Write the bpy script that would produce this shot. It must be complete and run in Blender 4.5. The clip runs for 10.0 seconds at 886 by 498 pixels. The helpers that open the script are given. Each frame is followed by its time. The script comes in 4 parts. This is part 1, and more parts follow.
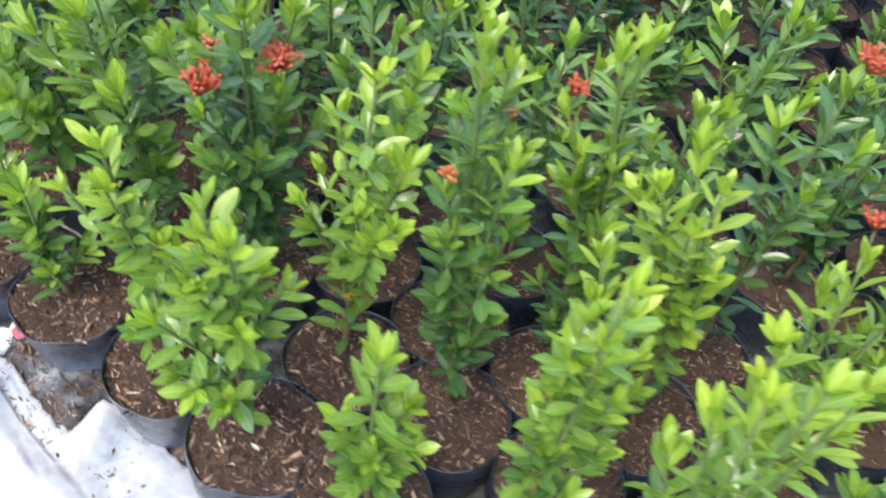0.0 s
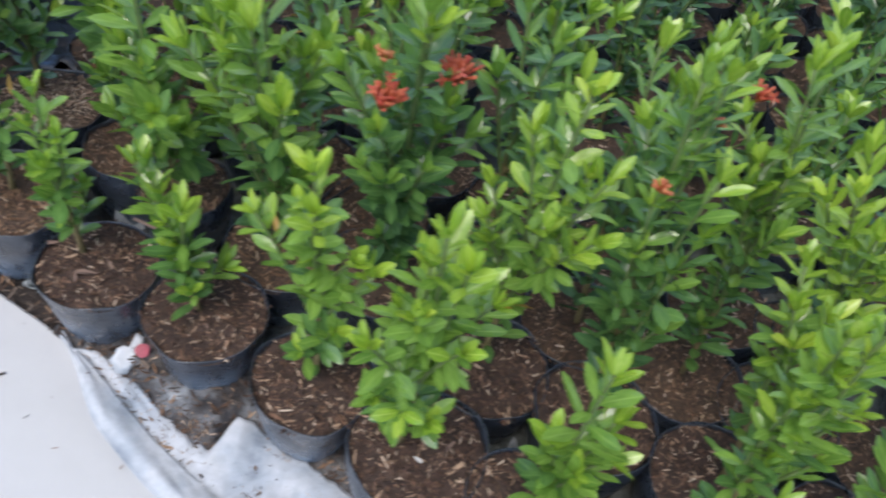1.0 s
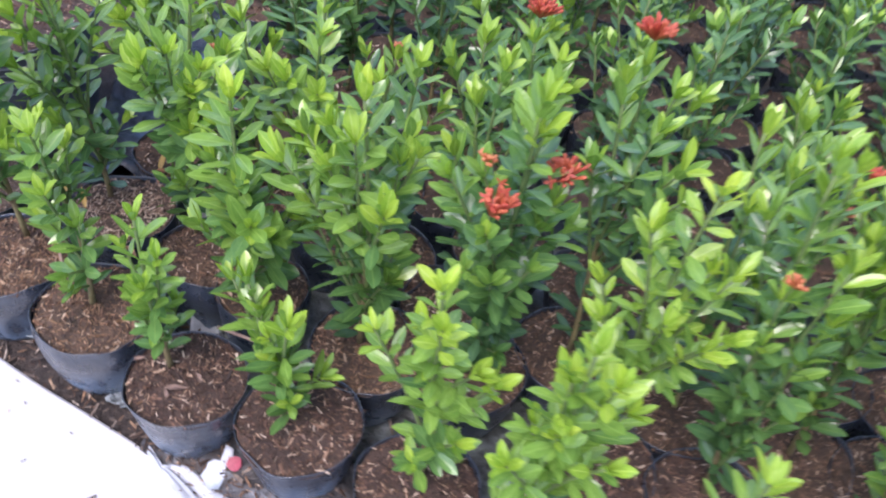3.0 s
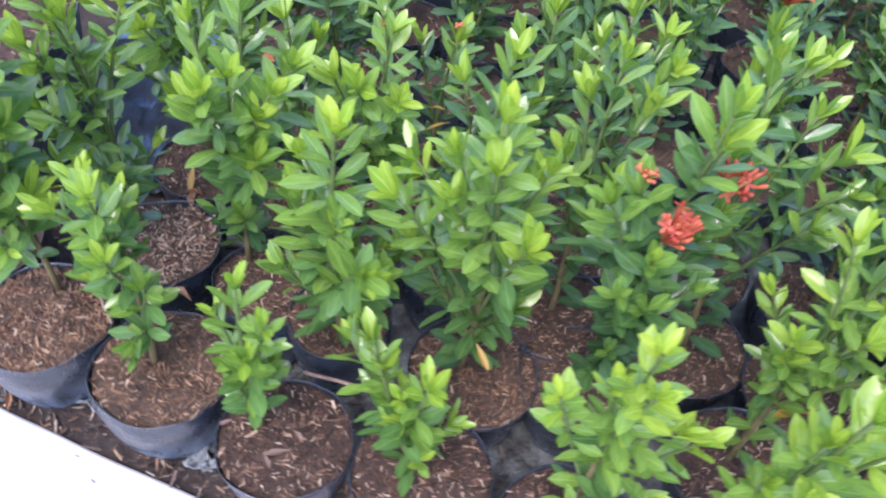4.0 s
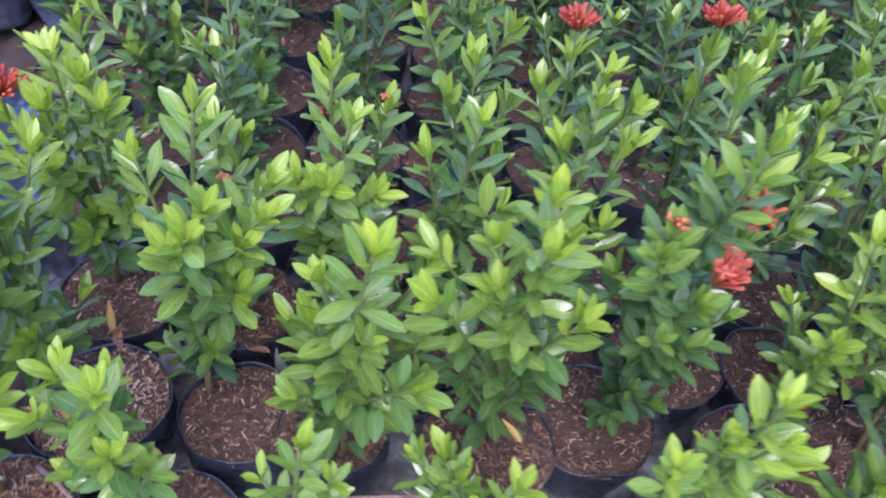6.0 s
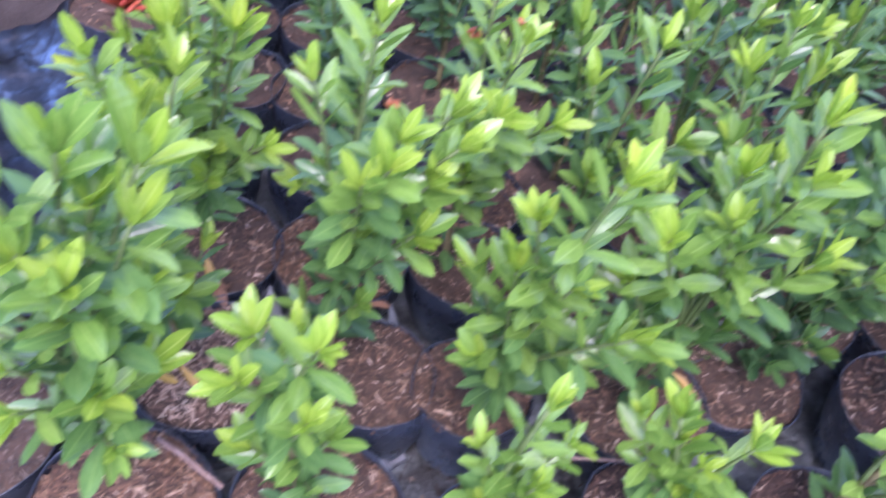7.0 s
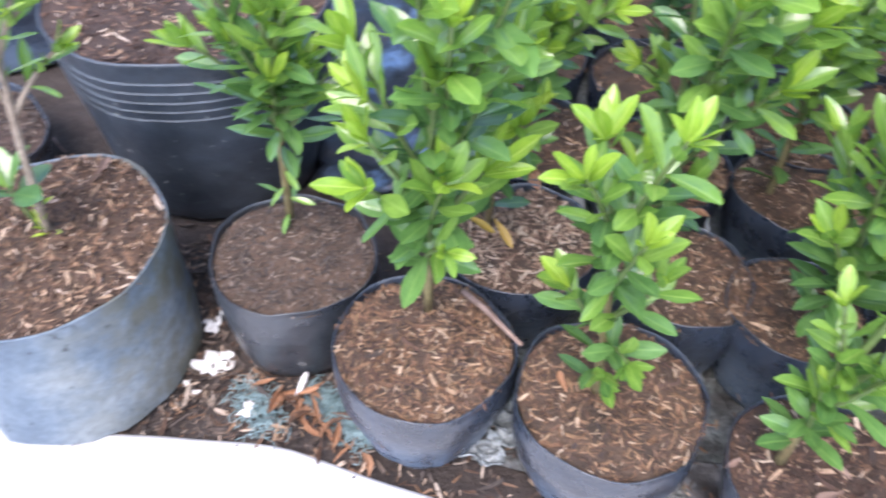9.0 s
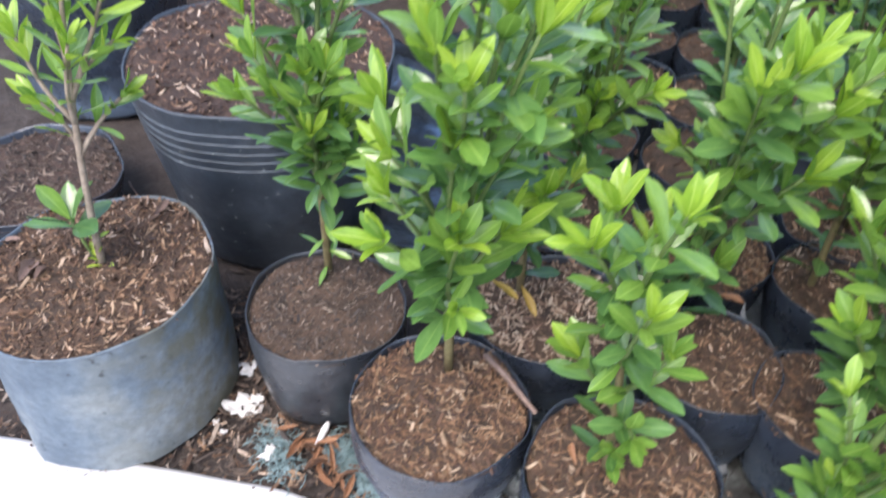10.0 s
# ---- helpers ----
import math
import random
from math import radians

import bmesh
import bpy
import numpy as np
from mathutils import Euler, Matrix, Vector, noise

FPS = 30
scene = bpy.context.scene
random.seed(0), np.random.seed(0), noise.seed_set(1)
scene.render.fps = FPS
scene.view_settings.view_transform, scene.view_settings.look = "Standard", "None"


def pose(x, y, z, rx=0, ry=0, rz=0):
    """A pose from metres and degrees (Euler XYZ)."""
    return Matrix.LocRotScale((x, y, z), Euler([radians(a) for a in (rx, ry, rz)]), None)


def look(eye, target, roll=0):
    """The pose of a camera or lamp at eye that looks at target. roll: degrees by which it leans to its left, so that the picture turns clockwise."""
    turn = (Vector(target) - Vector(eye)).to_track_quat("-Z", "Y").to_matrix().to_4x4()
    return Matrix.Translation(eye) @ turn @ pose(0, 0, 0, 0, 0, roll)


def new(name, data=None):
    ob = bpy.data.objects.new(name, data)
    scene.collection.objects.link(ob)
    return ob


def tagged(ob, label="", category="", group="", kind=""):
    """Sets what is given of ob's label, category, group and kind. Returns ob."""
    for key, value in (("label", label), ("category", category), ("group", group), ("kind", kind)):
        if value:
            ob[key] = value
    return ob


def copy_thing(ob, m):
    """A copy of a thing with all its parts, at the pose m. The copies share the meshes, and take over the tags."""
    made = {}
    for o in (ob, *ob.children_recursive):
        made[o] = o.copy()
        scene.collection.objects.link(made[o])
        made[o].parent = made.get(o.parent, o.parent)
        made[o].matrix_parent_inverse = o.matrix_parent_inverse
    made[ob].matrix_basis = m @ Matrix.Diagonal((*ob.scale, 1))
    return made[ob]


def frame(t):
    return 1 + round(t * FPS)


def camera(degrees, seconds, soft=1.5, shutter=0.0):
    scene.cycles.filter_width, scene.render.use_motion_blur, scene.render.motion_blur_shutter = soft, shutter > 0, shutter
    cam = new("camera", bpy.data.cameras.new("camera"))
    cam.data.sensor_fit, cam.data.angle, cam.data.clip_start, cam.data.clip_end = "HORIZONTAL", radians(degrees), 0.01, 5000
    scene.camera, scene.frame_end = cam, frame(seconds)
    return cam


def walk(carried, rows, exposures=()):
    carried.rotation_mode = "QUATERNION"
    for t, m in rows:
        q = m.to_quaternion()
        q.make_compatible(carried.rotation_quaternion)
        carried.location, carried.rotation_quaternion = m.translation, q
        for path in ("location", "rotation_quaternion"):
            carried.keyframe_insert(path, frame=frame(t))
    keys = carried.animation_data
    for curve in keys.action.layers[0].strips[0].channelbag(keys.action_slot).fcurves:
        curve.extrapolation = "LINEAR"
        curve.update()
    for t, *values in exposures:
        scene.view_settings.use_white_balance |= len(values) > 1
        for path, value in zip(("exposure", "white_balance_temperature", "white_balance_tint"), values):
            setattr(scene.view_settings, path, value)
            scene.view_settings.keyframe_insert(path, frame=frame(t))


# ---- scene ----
cam = camera(57.5, 10.0, soft=2.0, shutter=0.8)
PATH = [
    (0, (-0.007, 0.544, 0.927), (-0.001, 1.929, -0.515), 11.5),
    (0.5, (-0.106, 0.559, 0.917), (-0.011, 1.944, -0.523), 12.6),
    (1, (-0.223, 0.546, 0.912), (-0.09, 1.907, -0.547), 13.6),
    (1.5, (-0.251, 0.536, 0.928), (-0.143, 1.937, -0.495), 13.4),
    (2, (-0.263, 0.532, 0.938), (-0.147, 1.982, -0.434), 13.8),
    (2.2, (-0.27, 0.526, 0.944), (-0.179, 2.004, -0.401), 12.9),
    (3.3, (-0.37, 0.638, 0.893), (-0.234, 2.05, -0.517), 7.7),
    (3.5, (-0.41, 0.678, 0.876), (-0.214, 2.038, -0.577), 8.5),
    (4, (-0.491, 0.729, 0.894), (-0.249, 2.055, -0.583), 7.2),
    (4.5, (-0.559, 0.752, 0.89), (-0.125, 2.018, -0.596), 9.7),
    (5, (-0.619, 0.786, 0.918), (-0.103, 2.071, -0.526), 8.7),
    (5.2, (-0.597, 0.789, 0.926), (-0.07, 2.083, -0.505), 7.1),
    (6.3, (-0.705, 0.899, 0.863), (0.121, 2.066, -0.536), 10.9),
    (6.5, (-0.742, 0.936, 0.837), (0.132, 2.051, -0.575), 12.9),
    (7, (-0.808, 0.968, 0.802), (0.014, 2.071, -0.65), 11.8),
    (7.5, (-0.847, 0.965, 0.769), (-0.116, 2.058, -0.738), 10.6),
    (8, (-0.862, 0.954, 0.734), (-0.262, 2.1, -0.791), 7.0),
    (8.5, (-0.867, 0.934, 0.7), (-0.385, 2.186, -0.783), 5.4),
    (9, (-0.885, 0.911, 0.685), (-0.62, 2.259, -0.768), 1.9),
    (9.5, (-0.879, 0.897, 0.675), (-0.726, 2.321, -0.721), 1.1),
    (10, (-0.847, 0.887, 0.688), (-0.755, 2.385, -0.634), 1.4),
]
EXPOSURE = 1.25
STOPS = [(0.0, 0.33, 6970, 11), (0.5, 0.56, 6920, 14), (1.0, -0.31, 6620, 10), (1.5, -0.11, 6520, 15), (2.0, 0.20, 6470, 19), (3.5, 0.38, 6270, 23), (4.0, 0.45, 6120, 24), (4.5, 0.42, 5870, 27), (5.0, 0.28, 6070, 23), (6.5, 0.26, 5800, 42),
         (7.0, 0.70, 5750, 41), (7.5, 0.14, 5870, 24), (8.0, 0.92, 5870, 33), (8.5, 0.99, 6270, 22), (9.0, 0.76, 6420, 18), (9.5, 0.36, 6420, 17), (10.0, 0.45, 6720, 14)]
walk(cam, [(t, look(eye, target, roll)) for t, eye, target, roll in PATH], [(t, EXPOSURE + s, k, tint) for t, s, k, tint in STOPS])

# ---- daylight: bright shade, soft sky and a wide veiled sun ----
SUN_ELEVATION, SUN_AZIMUTH = radians(58), radians(-150)
world = bpy.data.worlds.new("world")
scene.world = world
world.use_nodes = True
wn = world.node_tree.nodes
sky = wn.new("ShaderNodeTexSky")
sky.sky_type, sky.sun_disc = "NISHITA", False
sky.sun_elevation, sky.sun_rotation = SUN_ELEVATION, SUN_AZIMUTH
sky.air_density, sky.dust_density = 1.0, 2.0
wn["Background"].inputs["Strength"].default_value = 0.15
world.node_tree.links.new(sky.outputs["Color"], wn["Background"].inputs["Color"])
sun = new("sun", bpy.data.lights.new("sun", "SUN"))
sun.data.energy, sun.data.angle, sun.data.color = 0.9, radians(35), (1.0, 0.98, 0.95)
sun.matrix_world = look(Vector((math.sin(SUN_AZIMUTH) * math.cos(SUN_ELEVATION), math.cos(SUN_AZIMUTH) * math.cos(SUN_ELEVATION), math.sin(SUN_ELEVATION))) * 20, (0, 0, 0))


# ---- materials ----
def nodes_of(name):
    m = bpy.data.materials.new(name)
    m.use_nodes = True
    t = m.node_tree
    return m, t.nodes, t.links, t.nodes["Principled BSDF"]


def ramp(n, stops):
    r = n.new("ShaderNodeValToRGB")
    els = r.color_ramp.elements
    while len(els) < len(stops):
        els.new(0.5)
    for e, (p, c) in zip(els, stops):
        e.position, e.color = p, (*c, 1)
    return r


def noise_tex(n, l, scale, detail=4, coords="Object", rough=0.6):
    c = n.new("ShaderNodeTexCoord")
    t = n.new("ShaderNodeTexNoise")
    t.inputs["Scale"].default_value, t.inputs["Detail"].default_value, t.inputs["Roughness"].default_value = scale, detail, rough
    l.new(c.outputs[coords], t.inputs["Vector"])
    return t


def mix(n, l, kind, a, b, f):
    m = n.new("ShaderNodeMix")
    m.data_type, m.blend_type = "RGBA", kind
    for sock, v in ((m.inputs[0], f), (m.inputs[6], a), (m.inputs[7], b)):
        if isinstance(v, bpy.types.NodeSocket):
            l.new(v, sock)
        elif isinstance(v, (int, float)):
            sock.default_value = v
        else:
            sock.default_value = (*v, 1)
    return m.outputs[2]


def bump(n, l, p, height, strength, distance):
    b = n.new("ShaderNodeBump")
    b.inputs["Strength"].default_value, b.inputs["Distance"].default_value = strength, distance
    l.new(height, b.inputs["Height"])
    l.new(b.outputs["Normal"], p.inputs["Normal"])


def piece_random(n, l):
    """One value for each leaf or chip, be it an object of its own or an island of a joined mesh."""
    o, g, a = n.new("ShaderNodeObjectInfo"), n.new("ShaderNodeNewGeometry"), n.new("ShaderNodeMath")
    a.operation = "ADD"
    f = n.new("ShaderNodeMath")
    f.operation = "FRACT"
    l.new(o.outputs["Random"], a.inputs[0])
    l.new(g.outputs["Random Per Island"], a.inputs[1])
    l.new(a.outputs[0], f.inputs[0])
    return f.outputs[0]


def leaf_material(name, lo, hi, rough, rib):
    m, n, l, p = nodes_of(name)
    rnd = piece_random(n, l)
    base = ramp(n, [(0.0, lo), (1.0, hi)])
    l.new(rnd, base.inputs[0])
    uv = n.new("ShaderNodeUVMap")
    sep = n.new("ShaderNodeSeparateXYZ")
    l.new(uv.outputs["UV"], sep.inputs[0])
    # midrib: a pale line along the middle of the blade
    d = n.new("ShaderNodeMath")
    d.operation = "SUBTRACT"
    d.inputs[1].default_value = 0.5
    l.new(sep.outputs["X"], d.inputs[0])
    ab = n.new("ShaderNodeMath")
    ab.operation = "ABSOLUTE"
    l.new(d.outputs[0], ab.inputs[0])
    line = ramp(n, [(0.0, (1, 1, 1)), (0.07, (0, 0, 0))])
    l.new(ab.outputs[0], line.inputs[0])
    mott = noise_tex(n, l, 3.0, 5, "UV")
    col = mix(n, l, "MULTIPLY", base.outputs[0], ramp_out(n, l, mott.outputs["Fac"], [(0.3, (0.72, 0.78, 0.7)), (0.7, (1.12, 1.08, 1.0))]), 1.0)
    col = mix(n, l, "MIX", col, rib, line.outputs[0])
    l.new(col, p.inputs["Base Color"])
    p.inputs["Roughness"].default_value = rough
    p.inputs["Specular IOR Level"].default_value = 0.95
    # side veins in fine relief
    w = n.new("ShaderNodeTexWave")
    w.wave_type, w.bands_direction = "BANDS", "Y"
    w.inputs["Scale"].default_value, w.inputs["Distortion"].default_value = 3.2, 1.2
    l.new(uv.outputs["UV"], w.inputs["Vector"])
    bump(n, l, p, w.outputs["Fac"], 0.05, 0.002)
    tr = n.new("ShaderNodeBsdfTranslucent")
    l.new(mix(n, l, "MULTIPLY", col, (1.0, 1.05, 0.75), 1.0), tr.inputs["Color"])
    ms = n.new("ShaderNodeMixShader")
    ms.inputs[0].default_value = 0.3
    l.new(p.outputs[0], ms.inputs[1])
    l.new(tr.outputs[0], ms.inputs[2])
    l.new(ms.outputs[0], n["Material Output"].inputs["Surface"])
    return m


def ramp_out(n, l, fac, stops):
    r = ramp(n, stops)
    l.new(fac, r.inputs[0])
    return r.outputs[0]


def plain(name, stops, scale, rough, bump_scale=0.0, bump_strength=0.3, distance=0.002, coords="Object", detail=5, grain=1.0):
    m, n, l, p = nodes_of(name)
    t = noise_tex(n, l, scale, detail, coords)
    fine = noise_tex(n, l, scale * 9, 4, coords)
    col = ramp_out(n, l, t.outputs["Fac"], stops)
    col = mix(n, l, "MULTIPLY", col, ramp_out(n, l, fine.outputs["Fac"], [(0.3, (0.75, 0.75, 0.75)), (0.7, (1.15, 1.15, 1.15))]), grain)
    l.new(col, p.inputs["Base Color"])
    p.inputs["Roughness"].default_value = rough
    if bump_scale:
        b = noise_tex(n, l, bump_scale, 6, coords)
        bump(n, l, p, b.outputs["Fac"], bump_strength, distance)
    return m


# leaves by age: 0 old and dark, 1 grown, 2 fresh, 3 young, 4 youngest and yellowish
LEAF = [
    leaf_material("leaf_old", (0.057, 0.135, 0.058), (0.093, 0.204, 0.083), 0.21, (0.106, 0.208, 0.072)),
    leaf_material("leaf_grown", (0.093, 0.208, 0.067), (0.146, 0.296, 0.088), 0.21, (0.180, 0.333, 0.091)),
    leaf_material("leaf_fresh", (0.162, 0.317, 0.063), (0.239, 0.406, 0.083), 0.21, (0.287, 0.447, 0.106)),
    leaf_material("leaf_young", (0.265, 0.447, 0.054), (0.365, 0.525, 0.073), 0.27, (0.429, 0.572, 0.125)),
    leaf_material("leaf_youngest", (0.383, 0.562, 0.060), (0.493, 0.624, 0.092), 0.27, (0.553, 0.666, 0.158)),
    leaf_material("leaf_withered", (0.449, 0.260, 0.042), (0.599, 0.400, 0.064), 0.5, (0.535, 0.340, 0.085)),
]


def chip_material(name, stops):
    m, n, l, p = nodes_of(name)
    col = ramp_out(n, l, piece_random(n, l), stops)
    g = noise_tex(n, l, 160, 4)
    col = mix(n, l, "MULTIPLY", col, ramp_out(n, l, g.outputs["Fac"], [(0.3, (0.6, 0.6, 0.6)), (0.7, (1.2, 1.2, 1.2))]), 1.0)
    l.new(col, p.inputs["Base Color"])
    p.inputs["Roughness"].default_value = 0.8
    return m


CHIPS = chip_material("bark_chips", [(0.0, (0.042, 0.026, 0.018)), (0.5, (0.102, 0.056, 0.035)), (0.80, (0.225, 0.127, 0.071)), (0.92, (0.42, 0.285, 0.18)), (1.0, (0.60, 0.47, 0.37))])
MOIST_CHIPS = chip_material("moist_bark_chips", [(0.0, (0.032, 0.019, 0.015)), (0.5, (0.080, 0.042, 0.029)), (0.80, (0.180, 0.098, 0.060)), (0.92, (0.40, 0.27, 0.18)), (1.0, (0.62, 0.50, 0.39))])
PALE_CHIPS = chip_material("pale_bark_chips", [(0.0, (0.10, 0.055, 0.04)), (0.4, (0.28, 0.17, 0.11)), (0.75, (0.48, 0.34, 0.24)), (1.0, (0.66, 0.54, 0.42))])
RUST_CHIPS = chip_material("rust_bark_chips", [(0.0, (0.038, 0.025, 0.021)), (0.3, (0.10, 0.052, 0.033)), (0.6, (0.19, 0.102, 0.054)), (0.88, (0.28, 0.17, 0.095)), (1.0, (0.46, 0.35, 0.25))])
GREY_CHIPS = chip_material("grey_bark_chips", [(0.0, (0.032, 0.026, 0.024)), (0.5, (0.078, 0.059, 0.049)), (0.88, (0.165, 0.120, 0.090)), (1.0, (0.36, 0.29, 0.23))])
SOIL = plain("potting_soil", [(0.3, (0.039, 0.027, 0.019)), (0.6, (0.092, 0.057, 0.038)), (0.8, (0.175, 0.106, 0.066))], 42, 0.9, 220, 0.8, 0.004)
MOIST_SOIL = plain("moist_potting_soil", [(0.3, (0.028, 0.018, 0.014)), (0.6, (0.070, 0.042, 0.031)), (0.8, (0.140, 0.082, 0.055))], 42, 0.85, 220, 0.8, 0.004)
DIRT = plain("damp_dirt", [(0.25, (0.022, 0.017, 0.014)), (0.5, (0.044, 0.033, 0.028)), (0.72, (0.065, 0.054, 0.049)), (0.85, (0.11, 0.070, 0.048))], 14, 0.85, 120, 0.9, 0.006)
STEM = plain("stem_bark", [(0.3, (0.12, 0.085, 0.04)), (0.7, (0.22, 0.19, 0.085))], 60, 0.7, 300, 0.4, 0.001)
GREEN_STEM = plain("green_stem", [(0.3, (0.08, 0.13, 0.04)), (0.7, (0.14, 0.20, 0.06))], 60, 0.6, 300, 0.3, 0.001)
GREY_BARK = plain("grey_bark", [(0.3, (0.16, 0.12, 0.09)), (0.7, (0.34, 0.28, 0.22))], 70, 0.8, 300, 0.5, 0.001)
TWIG = plain("dry_twig", [(0.3, (0.16, 0.10, 0.08)), (0.7, (0.30, 0.21, 0.17))], 90, 0.8, 300, 0.4, 0.001)
DARK_TWIG = plain("dark_twig", [(0.3, (0.035, 0.026, 0.022)), (0.7, (0.11, 0.08, 0.065))], 90, 0.8, 300, 0.4, 0.001)
CLEAR = plain("clear_film_scrap", [(0.35, (0.12, 0.13, 0.135)), (0.5, (0.27, 0.31, 0.33)), (0.7, (0.50, 0.55, 0.57))], 50, 0.25, 80, 0.8, 0.006)
DRY = plain("dry_leaf", [(0.3, (0.15, 0.070, 0.038)), (0.5, (0.36, 0.175, 0.090)), (0.7, (0.55, 0.37, 0.24))], 60, 0.65, 120, 0.4, 0.002)
BROWN_LEAF = plain("brown_leaf", [(0.3, (0.050, 0.028, 0.020)), (0.5, (0.13, 0.068, 0.042)), (0.7, (0.24, 0.15, 0.095))], 60, 0.7, 120, 0.4, 0.002)
PAPER = plain("paper_scrap", [(0.3, (0.55, 0.53, 0.50)), (0.7, (0.80, 0.79, 0.77))], 40, 0.8, 90, 0.5, 0.003)
NET = plain("teal_net", [(0.3, (0.10, 0.165, 0.17)), (0.55, (0.22, 0.32, 0.33)), (0.75, (0.38, 0.50, 0.51))], 70, 0.7)
SHEET = plain("white_sheet", [(0.2, (0.505, 0.505, 0.505)), (0.7, (0.530, 0.530, 0.530))], 3, 0.6, 9, 0.06, 0.008, grain=0.12)
RED = plain("red_print", [(0.3, (0.26, 0.030, 0.055)), (0.7, (0.35, 0.055, 0.085))], 30, 0.5)


def bag_material(name, dark, bloom, amount, rough, patch, specks=False, foot_sheen=0.0):
    """Black nursery plastic under a film of dried dust, more on some sides than on others. A pale blue sheen can be
    painted low on the wall.
    """
    m, n, l, p = nodes_of(name)
    big, fine = noise_tex(n, l, patch, 6), noise_tex(n, l, 90, 5)
    f = n.new("ShaderNodeMath")
    f.operation = "MULTIPLY"
    l.new(ramp_out(n, l, big.outputs["Fac"], [(0.38, (0.06, 0.06, 0.06)), (0.60, (0.85, 0.85, 0.85)), (0.75, (1, 1, 1))]), f.inputs[0])
    l.new(ramp_out(n, l, fine.outputs["Fac"], [(0.3, (amount * 0.4,) * 3), (0.7, (amount,) * 3)]), f.inputs[1])
    col = mix(n, l, "MIX", dark, bloom, f.outputs[0])
    # pale blue sheen painted into the lower wall, fading upward and broken by noise
    if foot_sheen:
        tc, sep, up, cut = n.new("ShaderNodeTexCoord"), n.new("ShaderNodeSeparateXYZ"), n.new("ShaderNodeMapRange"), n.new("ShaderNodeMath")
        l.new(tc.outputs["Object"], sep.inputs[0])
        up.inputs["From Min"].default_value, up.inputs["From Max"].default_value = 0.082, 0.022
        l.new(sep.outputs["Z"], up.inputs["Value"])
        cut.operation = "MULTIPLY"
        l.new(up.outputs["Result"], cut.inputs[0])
        sheen_noise = noise_tex(n, l, 22, 6)
        l.new(ramp_out(n, l, sheen_noise.outputs["Fac"], [(0.36, (0.1, 0.1, 0.1)), (0.62, (foot_sheen,) * 3)]), cut.inputs[1])
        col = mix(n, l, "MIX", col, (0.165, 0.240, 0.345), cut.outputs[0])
    if specks:
        dots = noise_tex(n, l, 130, 2)
        col = mix(n, l, "MIX", col, (0.34, 0.36, 0.36), ramp_out(n, l, dots.outputs["Fac"], [(0.70, (0, 0, 0)), (0.74, (1, 1, 1))]))
    l.new(col, p.inputs["Base Color"])
    # scuffs break up the shine
    scuff = noise_tex(n, l, 48, 6)
    l.new(ramp_out(n, l, scuff.outputs["Fac"], [(0.35, (rough,) * 3), (0.7, (min(0.8, rough + 0.25),) * 3)]), p.inputs["Roughness"])
    b = noise_tex(n, l, 16, 5)
    bump(n, l, p, b.outputs["Fac"], 0.4, 0.012)
    p.inputs["Specular IOR Level"].default_value = 1.0
    return m


# bluish bloom is dust plus painted sky sheen; the foot band is painted gloss
BAG = bag_material("black_bag", (0.019, 0.023, 0.031), (0.080, 0.118, 0.185), 0.36, 0.2, 9, foot_sheen=0.8)
# the same plastic without the painted band at the foot
PLAIN_BAG = bag_material("plain_black_bag", (0.017, 0.020, 0.025), (0.070, 0.085, 0.105), 0.36, 0.25, 9)
RIB_POT = bag_material("ribbed_pot_plastic", (0.018, 0.024, 0.033), (0.085, 0.110, 0.142), 0.6, 0.3, 8, True)


def dusty_material():
    """Weathered plastic: pale blue dust in cloudy patches, fine scratches, and an olive crust of splashed dirt on one flank."""
    m, n, l, p = nodes_of("dusty_bag")
    cloud, grit, pits = noise_tex(n, l, 8, 8), noise_tex(n, l, 120, 5), noise_tex(n, l, 60, 5)
    col = ramp_out(n, l, cloud.outputs["Fac"], [(0.32, (0.070, 0.100, 0.138)), (0.46, (0.112, 0.150, 0.190)), (0.58, (0.178, 0.212, 0.236)), (0.72, (0.262, 0.288, 0.298))])
    col = mix(n, l, "MULTIPLY", col, ramp_out(n, l, grit.outputs["Fac"], [(0.32, (0.80, 0.81, 0.82)), (0.5, (1.0, 1.0, 1.0)), (0.68, (1.20, 1.19, 1.17))]), 1.0)
    tc, sep, f = n.new("ShaderNodeTexCoord"), n.new("ShaderNodeSeparateXYZ"), n.new("ShaderNodeMath")
    l.new(tc.outputs["Object"], sep.inputs[0])
    f.operation = "MULTIPLY"
    stain = noise_tex(n, l, 26, 6)
    side = n.new("ShaderNodeMapRange")
    side.inputs["From Min"].default_value, side.inputs["From Max"].default_value = -0.01, 0.11
    l.new(sep.outputs["X"], side.inputs["Value"])
    l.new(side.outputs["Result"], f.inputs[0])
    l.new(ramp_out(n, l, stain.outputs["Fac"], [(0.40, (0.05, 0.05, 0.05)), (0.58, (0.95, 0.95, 0.95))]), f.inputs[1])
    col = mix(n, l, "MIX", col, (0.125, 0.120, 0.082), f.outputs[0])
    # dark pits where the dust has come off
    col = mix(n, l, "MULTIPLY", col, ramp_out(n, l, pits.outputs["Fac"], [(0.28, (0.42, 0.42, 0.42)), (0.36, (1, 1, 1))]), 1.0)
    l.new(col, p.inputs["Base Color"])
    p.inputs["Roughness"].default_value = 0.6
    bump(n, l, p, cloud.outputs["Fac"], 0.6, 0.010)
    return m


DUSTY_BAG = dusty_material()


